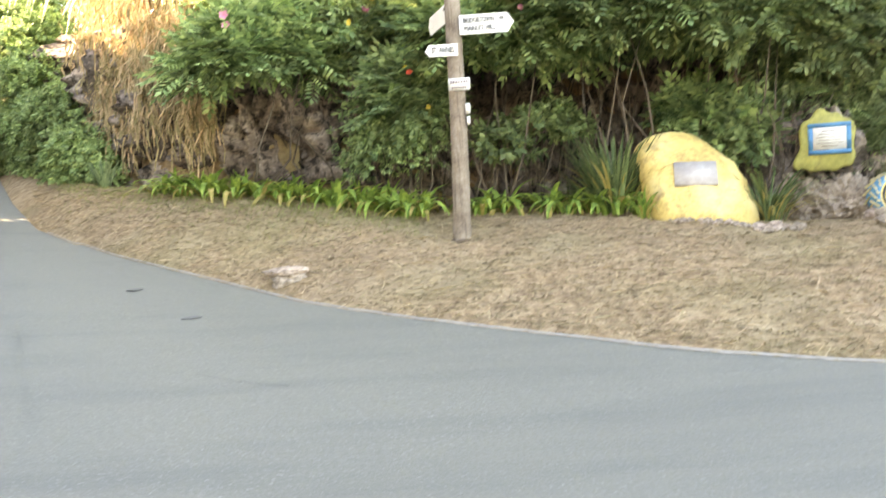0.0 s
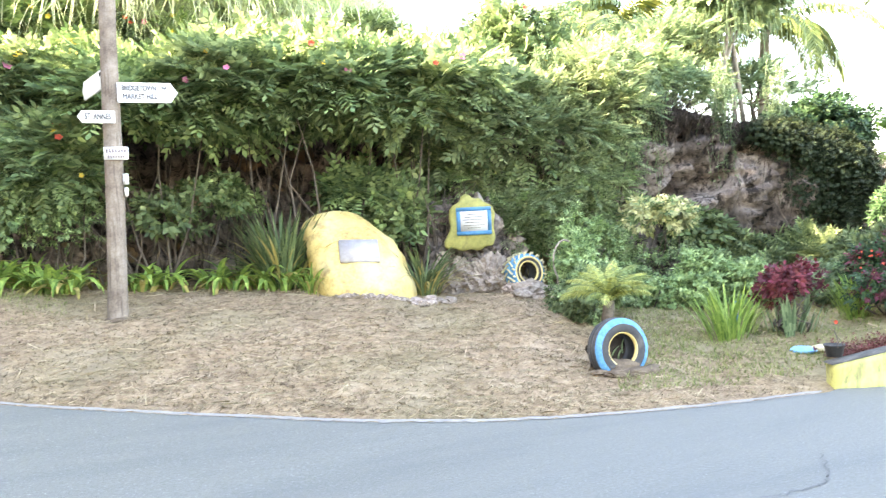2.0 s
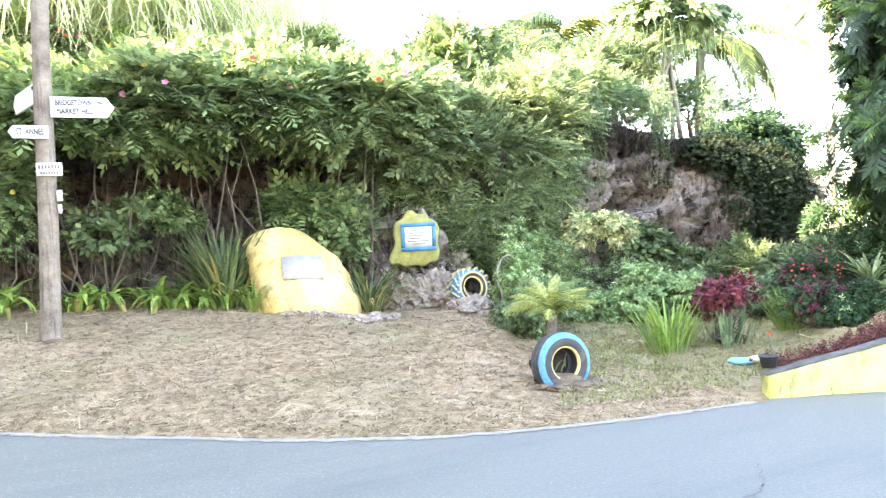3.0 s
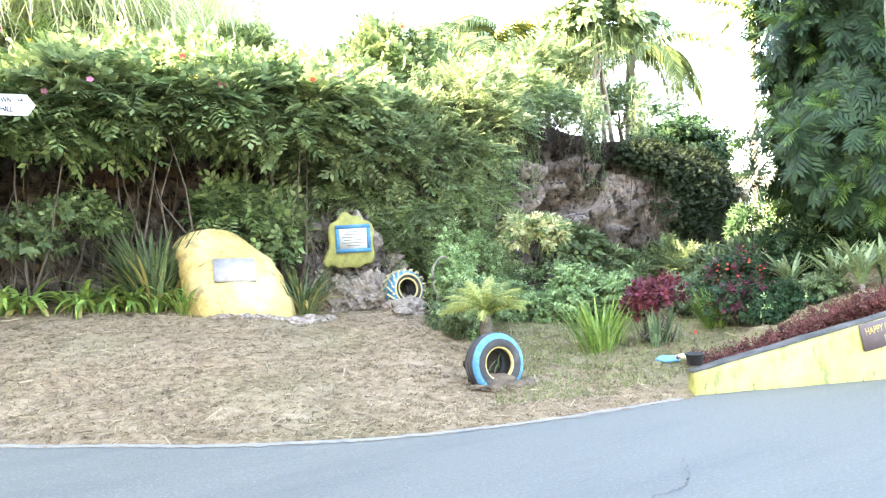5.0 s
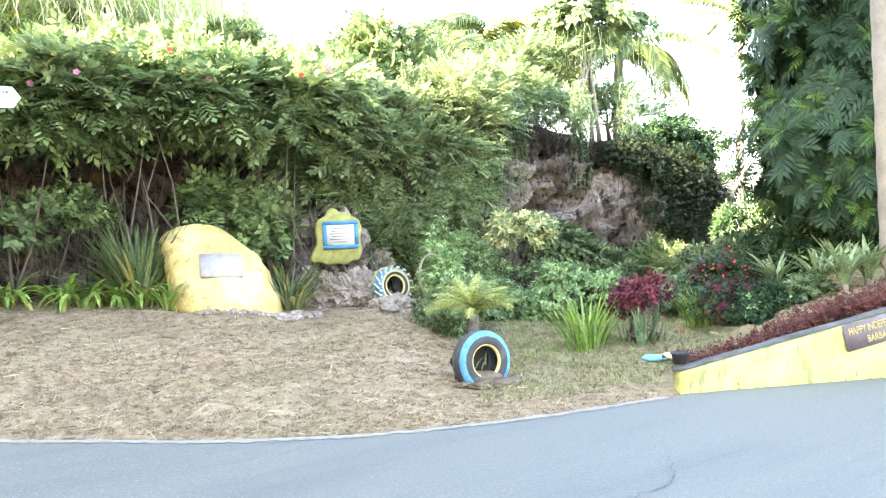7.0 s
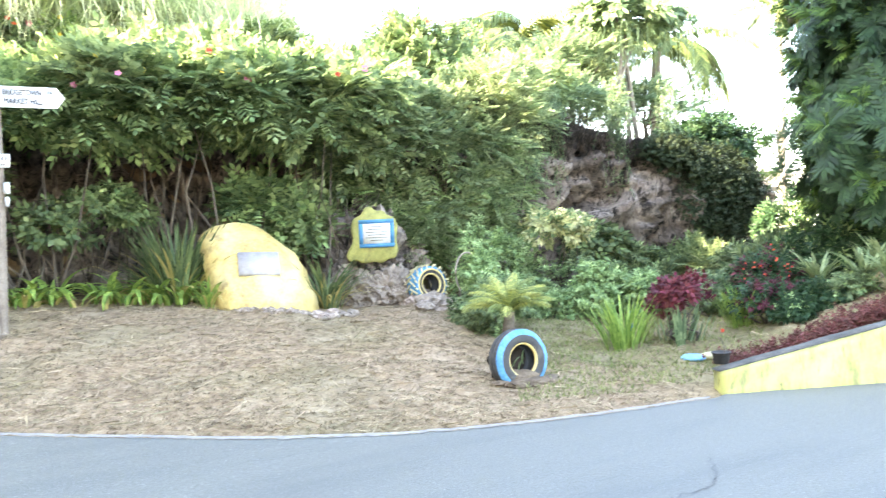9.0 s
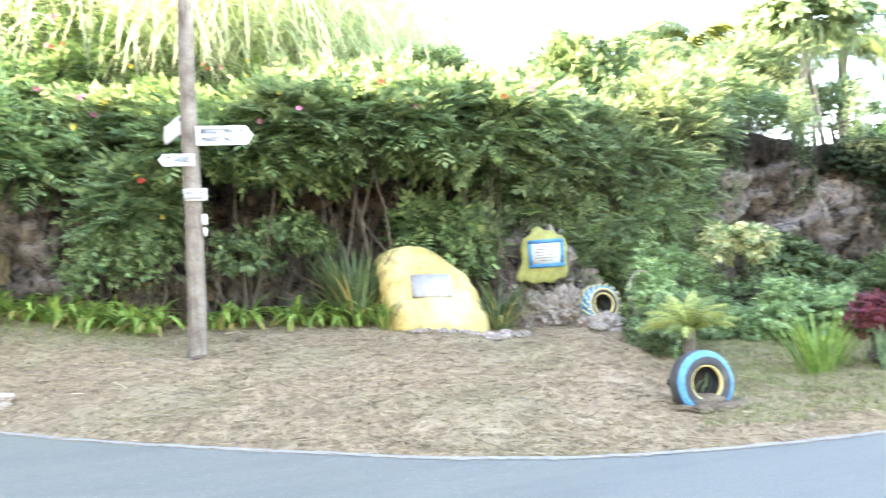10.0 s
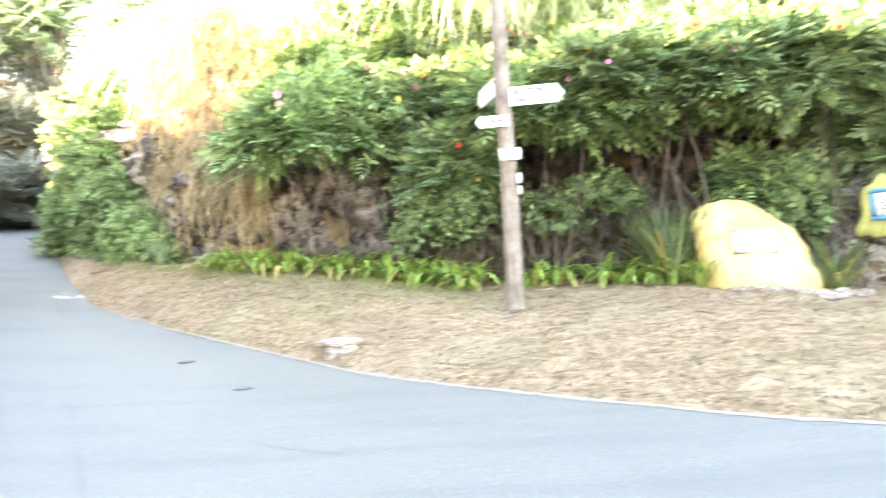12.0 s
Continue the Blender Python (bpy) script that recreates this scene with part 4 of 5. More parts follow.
# ---- hedge and shrubs along the cliff ----
HEDGE = [  # bearing, distance, centre height, half sizes, shoot, material, clumps, flowers
    (-5.0, 12.9, 3.15, (1.4, .95, 1.0), "pinnate", L_HEDGE, 34, ((F_PINK, 1, .06, "flower"),)),
    (-10.5, 12.7, 3.25, (1.45, .95, 1.15), "pinnate", L_OLIVE, 36, ((F_YELLOW, 3, .05, "flower"), (F_PINK, 1, .06, "flower"))),
    (-16.0, 12.7, 3.25, (1.45, .95, 1.15), "pinnate", L_SHRUB, 36, ((F_YELLOW, 3, .05, "flower"), (F_RED, 1, .06, "flower"))),
    (-21.5, 13.0, 3.2, (1.4, .95, 1.1), "pinnate", L_OLIVE, 34, ((F_RED, 2, .06, "flower"), (F_PINK, 2, .08, "flower"))),
    (-27.0, 13.3, 3.1, (1.3, .9, 1.25), "pinnate", L_DUSTY, 30, ((F_RED, 1, .06, "flower"),)),
    (-31.5, 13.5, 2.7, (1.35, .8, 1.7), "fine", L_DUSTY, 34, ()),
    (-35.5, 14.6, 3.3, (1.2, .8, 1.1), "fine", L_DUSTY, 26, ()),
    (-29.8, 14.7, 4.3, (1.3, .9, .75), "pinnate", L_SHRUB, 24, ()),
    (-34.8, 15.4, 4.25, (1.2, .8, .6), "fine", L_DUSTY, 20, ()),
    (-39.5, 16.6, 4.25, (1.3, .8, .55), "fine", L_GREY, 16, ()),
    (-7.0, 13.7, 4.2, (1.4, .8, .5), "pinnate", L_SHRUB, 18, ((F_YELLOW, 5, .10, "flower"),)),
    (-13.5, 13.7, 4.4, (1.2, .8, .6), "fine", L_FRESH, 18, ((F_YELLOW, 8, .12, "flower"), (F_PINK, 1, .06, "flower"))),
    (-19.5, 14.0, 4.2, (1.4, .8, .55), "pinnate", L_SHRUB, 20, ((F_RED, 5, .11, "flower"), (F_YELLOW, 4, .12, "flower"), (F_PINK, 3, .13, "flower"))),
    (-25.0, 14.4, 4.3, (1.1, .7, .55), "fine", L_GREY, 13, ((F_RED, 1, .06, "flower"),)),
    (12.6, 13.7, 3.7, (1.25, .8, .8), "pinnate", L_FRESH, 26, ((F_PINK, 3, .09, "flower"),)),
    (6.8, 13.5, 3.75, (1.2, .8, .85), "broad", L_FRESH, 26, ((F_PINK, 2, .09, "flower"), (F_YELLOW, 2, .05, "flower"))),
    (9.5, 14.7, 4.9, (1.2, .9, .95), "pinnate", L_FRESH, 24, ((F_PINK, 1, .08, "flower"),)),
    (6.2, 15.8, 6.1, (1.35, .9, 1.15), "broad", L_FRESH, 30, ((F_PINK, 1, .08, "flower"),)),
    (3.6, 15.2, 5.3, (.9, .8, .9), "pinnate", L_FRESH, 18, ()),
    (1.6, 13.5, 3.6, (.95, .7, .75), "pinnate", L_OLIVE, 20, ((F_YELLOW, 4, .06, "flower"), (F_PINK, 1, .07, "flower"))),
    (3.0, 12.95, 1.95, (.85, .6, .95), "small", L_SHRUB, 34, ((F_YELLOW, 1, .05, "flower"),)),
    (1.0, 12.7, 2.75, (.6, .5, .7), "pinnate", L_SHRUB, 18, ((F_RED, 2, .07, "flower"), (F_YELLOW, 1, .05, "flower"))),
    (-5.2, 12.75, 2.0, (.3, .3, .15), "broad", L_GARDEN, 3, ()),
    (-20.5, 12.9, 1.7, (.5, .4, .4), "pinnate", L_SHRUB, 6, ()),
    (-28.0, 13.2, 1.4, (.4, .35, .7), "fine", L_SHRUB, 10, ()),
]
for i, (az, d, z, radii, kind_, mt, n, fl) in enumerate(HEDGE):
    if az > -5.3:
        az, z = az + .6, z - .08
    if -23 < az < 10 and 2.9 < z < 3.7:
        d, z, radii = d - .4 * (az < -4), z + .42, (radii[0], radii[1], radii[2] - .2)
    foot = at(az, min(d + .25, float(np.interp(az, CLIFF[0], CLIFF[1])) - .35)) if z < 4 else at(az, d + .6)
    word = {"pinnate": "feathery-leaved green shrub", "fine": "fine-leaved greyish green shrub", "broad": "fresh green broad-leaved shrub", "small": "dense small-leaved green shrub"}[kind_]
    bush("shrub", foot, z - foot.z, radii, kind_, mt, word + " growing against the rock face", n=n, per=46, clump=.38, seed=100 + i, size=1.0, flowers=fl,
         group="hedge shrubs", second=(L_FRESH, .22) if mt in (L_HEDGE, L_SHRUB) else (L_SHRUB, .3), n_stems=2 if az > 4 else 3, low=-.35)


# second row behind the hedge, closing its top, and shoots hanging below its front
_rng = np.random.default_rng(78)
for i, az in enumerate(np.arange(-25, 9, 4.2)):
    foot = at(az, float(np.interp(az, CLIFF[0], CLIFF[1])) - .5)
    bush("shrub", foot, 3.85 - foot.z, (1.3, .6, .65), "pinnate", L_HEDGE, "dense green shrub behind the hedge front", n=24, per=44, clump=.4, seed=700 + i, n_stems=1, group="hedge shrubs", second=(L_SHRUB, .3), low=-.35)
for i, (az, d, z, r, sp) in enumerate(((-7.0, 12.9, 2.2, .5, "broad"), (-17.6, 12.9, 2.3, .45, "pinnate"), 
                                       (-20.6, 12.7, 1.7, .45, "broad"), (-24.0, 13.4, 2.7, .5, "fine"), (-27.6, 13.0, 2.35, .5, "fine"), (-28.4, 12.9, 1.7, .45, "fine"), (-30.2, 13.0, 1.5, .5, "fine"), (-31.6, 13.1, 2.0, .6, "fine"), (-33.2, 13.4, 1.7, .6, "fine"), (-34.6, 13.9, 2.3, .5, "fine"),
                                       )):
    foot = at(az, d + .3)
    bush("trailing_shrub", foot, z - foot.z, (r * 1.25, r * .8, r * .75), sp, (L_SHRUB, L_HEDGE, L_OLIVE)[i % 3] if az > -26 else L_DUSTY, "leafy shoots trailing below the hedge", n=7, per=34, clump=.26, seed=730 + i, size=.95, n_stems=2, stem=M_TWIG, group="trailing shoots", second=(L_FRESH, .2))
for i in range(26):
    az = _rng.uniform(-27, 3)
    d = _rng.uniform(12.7, 14.6)
    foot = at(az, d)
    z = _rng.uniform(3.9, 4.4)
    fl = ((F_YELLOW, 5, .10, "flower"),) if i % 3 == 0 else ((F_RED, 4, .11, "flower"), (F_PINK, 1, .12, "flower")) if i % 3 == 1 and az < -12 else ()
    bush("flowering_shoots", foot, z - foot.z, (_rng.uniform(.25, .5), .3, _rng.uniform(.3, .6)), ("pinnate", "fine", "leafy")[i % 3], (L_FRESH, L_SHRUB, L_OLIVE)[i % 3], "loose upright shoots at the top of the hedge", n=6, per=24, clump=.22, seed=760 + i, size=.85, n_stems=1, stem=M_TWIG,
         group="top shoots", flowers=fl, second=(L_FRESH, .3))

_rng = np.random.default_rng(77)
for i, az in enumerate(np.arange(-37, 16, 3.1)):
    d = float(np.interp(az, CLIFF[0], CLIFF[1])) + _rng.uniform(-.5, .4)
    foot = at(az, max(d, float(np.interp(az, CLIFF[0], CLIFF[1])) + .3) + .5)
    sp = ("pinnate", "fine", "leafy")[i % 3]
    bush("overhanging_shrub", foot, _rng.uniform(.15, 1.0), (_rng.uniform(.4, .8), .5, _rng.uniform(.3, .95)), sp, (L_OLIVE, L_GREY, L_FRESH)[(i * 2) % 3], "loose sprawling shrub on the brow of the cliff",
         n=9, per=34, clump=.3, seed=500 + i, n_stems=9, stem=M_TWIG, group="brow shrubs", second=(L_FRESH, .2),
         flowers=((F_YELLOW, 3, .06, "flower"),) if i % 3 == 1 else ((F_RED, 2, .06, "flower"), (F_PINK, 1, .07, "flower")) if i % 3 == 2 else ())
for i, (az, d, z, r) in enumerate(((-46.3, 16.3, 3.0, (.4, .25, .25)), (-47.6, 16.6, 2.8, (.5, .25, .4)), (-48.4, 16.8, 2.1, (.5, .25, .6)), (-49.2, 17.0, 1.5, (.5, .3, .7)), (-49.6, 17.1, 2.6, (.6, .3, .5)), (-50.4, 17.5, 1.9, (.6, .4, .8)), (-51.2, 17.8, 2.3, (.5, .4, .5)), (-51.5, 18.0, 1.5, (.45, .4, .6)))):
    foot = at(az, d)
    bush("dark_creeper", foot, z - foot.z, r, "small", L_MOSS, "dark mossy creeper matting the end of the cliff", "creeper", n=26, per=60, clump=.34, seed=240 + i, size=.8, n_stems=4, second=None)


# ---- green bank at the bend ----
for i, (az, d, z, radii) in enumerate(((23.6, 18.6, 2.35, (.7, .6, .6)), (24.6, 19.6, 2.9, (.8, .7, 1.1)), (25.6, 20.6, 3.2, (.8, .8, 1.6)), (26.6, 21.8, 3.4, (.8, .8, 1.7)), (27.5, 22.8, 3.1, (.7, .8, 1.3)), (28.0, 22.6, 2.6, (.45, .6, .5)), (26.0, 22.0, 4.9, (.8, .8, 1.2)), (26.9, 23.0, 5.6, (.8, .9, 1.2)), (25.4, 24, 6.4, (1.0, 1.0, 1.0)))):
    foot = at(az, d - .3) if z < 4 else at(az, d)
    foot.z = min(foot.z, z - radii[2])
    bush("creeper_bank", foot, z - foot.z, radii, "leafy", (L_FRESH, L_SHRUB)[i % 2], "green creeper mass covering the roadside bank", "creeper", n=34, per=60, clump=.36, seed=200 + i, size=1.0, n_stems=3, group="bank creepers", second=(L_FRESH, .4), low=-.9)


# ---- tall grass on the slope, dry vines over the rock ----
def tall_grass():
    rng = np.random.default_rng(11)
    shapes = [strap(7.2, .05, a, 9, .15) for a in (45, 75, 100, 130, 165)]
    vs = []
    for tuft in range(760):
        az = rng.uniform(-20.5, 17.5)
        dc = float(np.interp(az, CLIFF[0], CLIFF[1]))
        c = at(az, dc + 1.3 + rng.uniform(0, 1) ** 1.2 * 4.7)
        tail = 1 - .6 * float(1 - smooth(-20, -11, az))
        big = rng.uniform(.6, 1.15) * tail
        if 3 < az < 17 and rng.random() < .8:
            continue
        for i in range(int(rng.uniform(14, 26))):
            x, y = c.x + rng.normal(0, .16), c.y + rng.normal(0, .16)
            s = shapes[rng.integers(5)] * rng.uniform(.55, 1.1) * big
            a = rng.uniform(0, 2 * math.pi)
            ca, sa = math.cos(a), math.sin(a)
            vs.append(s @ np.array([[ca, -sa, 0], [sa, ca, 0], [0, 0, 1]]).T + (x, y, float(ground_z(x, y)) - .05))
    v = np.concatenate(vs).reshape(-1, 3)
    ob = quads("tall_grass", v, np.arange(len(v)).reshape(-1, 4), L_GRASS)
    tagged(ob, "tall arching yellow-green cane grass on the slope, paled to look sunlit", "grass", kind="stuff")


tall_grass()


def dry_vines():
    rng = np.random.default_rng(12)
    vs = []
    for clump in range(64):
        caz, cz, full = rng.uniform(15.8, 23.8), rng.uniform(3.3, 6.7), rng.uniform(.4, 1.5)
        for i in range(int(rng.uniform(25, 75))):
            az = caz + rng.normal(0, .55)
            d = float(np.interp(az, CLIFF[0], CLIFF[1])) - rng.uniform(.2, .8)
            n, ln = 6, full * rng.uniform(.4, 1.2)
            p = np.array(at(az, d, cz + rng.normal(0, .18)))
            w = rng.uniform(.004, .016)
            side = np.array((1, .2, 0)) * w
            for k in range(n):
                q = p + np.array((rng.normal(0, .055), rng.normal(0, .055), -ln / n * rng.uniform(.4, 1.4)))
                vs.append([p - side, p + side, q + side, q - side])
                p = q
    v = np.array(vs).reshape(-1, 3)
    ob = quads("dry_vines", v, np.arange(len(v)).reshape(-1, 4), L_DRY)
    tagged(ob, "straw-coloured dry vines hanging over the rock", "vine", kind="stuff")
    # hanging green vines and bare roots further along
    vs = []
    for i in range(420):
        az = rng.choice((-31.0, -32.2, -33.6, -36.5, -38.5, -46.5, -43.0)) + rng.normal(0, .35)
        d = float(np.interp(az, CLIFF[0], CLIFF[1])) - rng.uniform(.3, .75)
        z0, ln, n = rng.uniform(3.6, 4.7), rng.uniform(.6, 1.7), 7
        p = np.array(at(az, d, z0))
        for k in range(n):
            q = p + np.array((rng.normal(0, .04), rng.normal(0, .04), -ln / n))
            s = np.array((.006, .002, 0))
            vs.append([p - s, p + s, q + s, q - s])
            for _ in range(3):
                b = rng.normal(0, 1, 3) * (1, 1, .5)
                b /= np.linalg.norm(b)
                vs.append([np.array(t) for t in leaflet(p, b, np.cross(b, (0, 0, 1)), .07, .05, .4)])
            p = q
    v = np.array(vs).reshape(-1, 3)
    ob = quads("hanging_creeper", v, np.arange(len(v)).reshape(-1, 4), L_GREY)
    tagged(ob, "thin green creepers hanging down the rock face", "vine", kind="stuff")


dry_vines()

def hanging_roots():
    """Brown root and moss fringe over the edge of the bare cliff."""
    rng = np.random.default_rng(13)
    vs = []
    for i in range(2600):
        az = rng.uniform(-50, -33)
        d = float(np.interp(az, CLIFF[0], CLIFF[1])) - rng.uniform(-.15, .75)
        z0 = float(np.interp(az, CLIFF[0], CLIFF[2])) + rng.uniform(-.25, .25)
        ln = rng.uniform(.15, .55) * (1 + 1.4 * float(1 - smooth(-49, -45, az))) * (2 if rng.random() < .08 else 1)
        p, n = np.array(at(az, d, z0)), 5
        w = rng.uniform(.006, .02)
        for k in range(n):
            q = p + np.array((rng.normal(0, .05), rng.normal(-.01, .05), -ln / n))
            s = np.array((.8, .6, 0)) * w
            vs.append([p - s, p + s, q + s, q - s])
            p = q
    v = np.array(vs).reshape(-1, 3)
    ob = quads("hanging_roots", v, np.arange(len(v)).reshape(-1, 4), M_ROOTS)
    tagged(ob, "dark brown hanging roots and moss along the cliff edge", "roots", kind="stuff")


hanging_roots()

# bare branches under the hedge
_rng = np.random.default_rng(31)
for az, d, n, hgt in ((-2.4, 12.9, 6, 1.5), (-3.6, 13.0, 4, 1.5), (-23.2, 12.9, 14, 1.5), (-21.8, 13.2, 5, 1.4)):
    foot = at(az, d)
    root = thing("bare_stems", foot, "tangle of bare grey-brown stems under the hedge", "branches")
    ends = [(_rng.normal(0, .5), _rng.normal(-.1, .15), hgt * _rng.uniform(.7, 1.2)) for _ in range(n)]
    for e in ends:
        part("stem", stems(_rng, (0, 0, 0), [e], .018, .1), M_TWIG, root)


# ---- strap-leaved border and garden plants ----
_rng = np.random.default_rng(21)
ROW = [(18.6, 14.7), (17.2, 14.45), (15.6, 14.2), (14.0, 13.9), (12.4, 13.7), (10.6, 13.4), (8.8, 13.15), (7.0, 12.95), (5.4, 12.75), (3.9, 12.5), (2.5, 12.3), (1.2, 12.35), (-3.2, 12.4), (-4.6, 12.5), (-8.0, 12.4), (-9.4, 12.25), (-10.9, 12.2), (-12.4, 12.0)]
for i, (az, d) in enumerate(ROW):
    strap_plant("border_lily", at(az + .6, d), "green strap-leaved lily edging the hedge", 24, .72, .10, 128, L_STRAP, seed=300 + i, spread=.22, group="border lilies", dry=.3)
for i in range(9):
    az = 18.3 - 2.0 * i
    strap_plant("border_lily", at(az + _rng.normal(0, .3), float(np.interp(az, FOOT[0], FOOT[1])) - .1), "green strap-leaved lily edging the hedge", 26, .6, .055, 95, L_STRAP, seed=330 + i, spread=.2, group="border lilies", dry=.2)
strap_plant("reed_clump", at(-12.0, 12.2), "tall upright dark green reedy clump beside the boulder", 190, 1.3, .045, 35, L_GARDEN, seed=350, spread=.3, upright=.6, dry=.1)
strap_plant("reed_clump", at(-10.9, 12.4), "dark green arching strap-leaved clump beside the boulder", 90, .95, .045, 80, L_GARDEN, seed=351, spread=.25, dry=.15)
strap_plant("reed_clump", at(-13.9, 11.5), "arching green strap leaves overhanging the boulder", 46, .6, .03, 95, L_STRAP, seed=352, spread=.2, dry=.3)
strap_plant("reed_clump", at(-21.9, 12.0), "arching green strap-leaved clump behind the boulder", 120, 1.0, .035, 75, L_GARDEN, seed=353, spread=.25, dry=.35)
strap_plant("agave", at(22.8, 16.6), "small grey-green spiky agave at the bank foot", 30, .6, .05, 30, L_GREY, seed=354, spread=.15, group="")
# garden
strap_plant("iris_clump", at(-43.0, 9.95), "upright bright green iris clump on the lawn", 120, .72, .03, 32, L_STRAP, seed=360, spread=.28, upright=.3)
strap_plant("iris_clump", at(-50.8, 11.0), "upright bright green iris clump in the garden bed", 90, .62, .032, 28, L_STRAP, seed=361, spread=.2, upright=.3)
strap_plant("snake_plants", at(-46.8, 10.1), "stiff grey-green snake plants under the red bush", 34, .5, .05, 12, L_GREY, seed=362, spread=.3, upright=.5)


def dracaena(az, d, label, seed, n=46, length=.75, trunk=.3, mt=L_VARIEGATED):
    root = strap_plant("dracaena", at(az, d), label, n, length, .065, 62, mt, seed=seed, spread=.05, base=trunk)
    part("trunk", tube([(0, 0, -.1), (.01, 0, trunk * .5), (0, .01, trunk + .05)], [.06, .05, .045]), M_PALEBARK, root)


dracaena(-55.5, 11.4, "striped green dracaena with pale trunk in the raised bed", 370, 40, .6, .22)
for k, (az, d) in enumerate(((-58.2, 11.2), (-59.6, 10.9), (-61.0, 11.1), (-59.2, 11.9))):
    dracaena(az, d, "cream-edged dracaena clump in the raised bed", 371 + k, 40, .62, .1)

bush("croton_bush", at(-46.9, 10.25), .46, (.30, .26, .24), "broad", L_RED, "dark red-leaved croton bush with thin stems", n=11, per=22, clump=.15, seed=380, size=.62, second=(L_DARKRED, .45), n_stems=9, stem=M_TWIG)
bush("ixora_bush", at(-52.3, 11.9), .38, (.36, .34, .28), "small", L_DARK, "dark green ixora bush with red flower heads", n=20, per=34, clump=.25, seed=381, size=1.0,
     flowers=((F_RED, 26, .02, "flower_head"),), second=(L_DARKRED, .2))
bush("dark_bush", at(-52.6, 11.0), .22, (.5, .3, .22), "small", L_DARK, "low dark purple-green bush beside the hedge", n=16, per=30, clump=.2, seed=382, second=(L_DARKRED, .3))
bush("green_bush", at(-52.0, 13.8), .36, (.6, .5, .34), "long", L_GARDEN, "bright green long-leaved bush behind the ixora", n=22, per=34, clump=.3, seed=383)
bush("variegated_bush", at(-38.6, 13.4), 1.32, (.66, .5, .26), "leafy", L_CREAM, "pale yellow variegated shrub on bare stems", n=15, per=26, clump=.17, seed=384, size=1.15, n_stems=12, stem=M_TWIG, second=(L_SHRUB, .35))
bush("twiggy_bush", at(-39.4, 13.2), .55, (.5, .4, .45), "small", L_GREY, "leafless twiggy bush on the lawn edge", n=7, per=14, clump=.2, seed=385, n_stems=26, stem=M_TWIG)
GARDEN = [(-33.0, 11.7, .45, (.30, .4, .5), "small", L_FRESH), (-33.9, 12.2, .75, (.45, .5, .65), "small", L_FRESH), (-34.6, 12.6, .6, (.55, .45, .55), "small", L_SHRUB), (-36.2, 13.2, .5, (.45, .5, .45), "small", L_FRESH),
          (-32.5, 10.7, .2, (.22, .3, .24), "small", L_GARDEN), (-33.4, 10.2, .18, (.22, .25, .22), "small", L_GARDEN), (-34.0, 11.0, .3, (.35, .3, .3), "broad", L_SHRUB), (-36.8, 12.4, .22, (.35, .3, .24), "broad", L_SHRUB), (-38.6, 12.3, .16, (.3, .25, .18), "small", L_FRESH),
          (-41.2, 12.6, .35, (.45, .4, .35), "broad", L_FRESH), (-42.6, 13.2, .35, (.45, .4, .36), "broad", L_SHRUB), (-41.6, 14.9, .75, (.45, .4, .5), "big", L_GARDEN), (-43.0, 15.0, .5, (.5, .4, .4), "long", L_GARDEN),
          (-45.2, 15.2, .35, (.7, .5, .35), "long", L_GARDEN), (-44.6, 12.6, .26, (.4, .35, .26), "broad", L_FRESH), (-47.6, 15.6, .4, (.7, .5, .35), "fine", L_GARDEN), (-49.2, 15.0, .35, (.6, .5, .32), "fine", L_GARDEN), (-48.9, 12.2, .2, (.3, .3, .22), "broad", L_GREY),
          (-54.6, 13.6, .3, (.5, .4, .26), "long", L_DARK), (-57.0, 13.4, .3, (.6, .4, .28), "long", L_DARK), (-60.0, 13.2, .3, (.6, .4, .28), "long", L_DARK),
          (-54.3, 10.7, .1, (.3, .2, .12), "small", L_DARK), (-56.0, 10.9, .1, (.3, .2, .12), "small", L_DARK), (-57.3, 11.0, .1, (.3, .2, .12), "small", L_GARDEN),
          (-54.4, 16.6, .9, (.9, .6, .9), "long", L_DARK), (-56.8, 17.0, 1.0, (1.0, .7, 1.0), "broad", L_DARK), (-59.6, 17.0, 1.0, (1.0, .7, 1.0), "long", L_DARK)]
for i, (az, d, up, radii, sp, mt) in enumerate(GARDEN):
    w = {"broad": "leafy green garden shrub", "small": "small-leaved green garden shrub", "big": "large-leaved green garden plant", "long": "long-leaved green garden plant", "fine": "feathery green fern"}[sp]
    bush("garden_shrub", at(az, d), up, radii, "leafy" if sp == "broad" else sp, mt, w + " in the bed below the cliff", n=16, per=40, clump=min(.24, .5 * max(radii)), seed=400 + i, n_stems=5, size=.85, group="garden shrubs", low=-.9, second=(L_FRESH, .1))


def low_hedge():
    rng = np.random.default_rng(41)
    a, way = Vector((5.98, 5.14, 0)), Vector((1.9, -.87, 0)).normalized()
    back = Vector((.416, .909, 0))
    ps = []
    for i in range(4200):
        s, b = rng.uniform(.35, 4.5), .42 + abs(rng.normal(0, .33))
        p = a + way * s + back * b
        ps.append((p.x, p.y, float(ground_z(p.x, p.y)) + rng.uniform(.0, .12)))
    ps = np.array(ps)
    v, f = scatter(SPRIG["small"] * .6, ps, rng.normal(0, .6, ps.shape) + (0, 0, .6), rng.uniform(.6, 1.2, len(ps)), rng)
    tagged(quads("groundcover_hedge", v, f, L_REDHEDGE), "low dark red groundcover hedge along the wall top", "hedge", kind="stuff")
    rubble_line = [(-49.6, 8.55), (-53, 8.75), (-57, 9.25), (-61, 9.7)]
    rubble(16, rubble_line, .07, 90, "grey edging stone along the raised bed")


low_hedge()


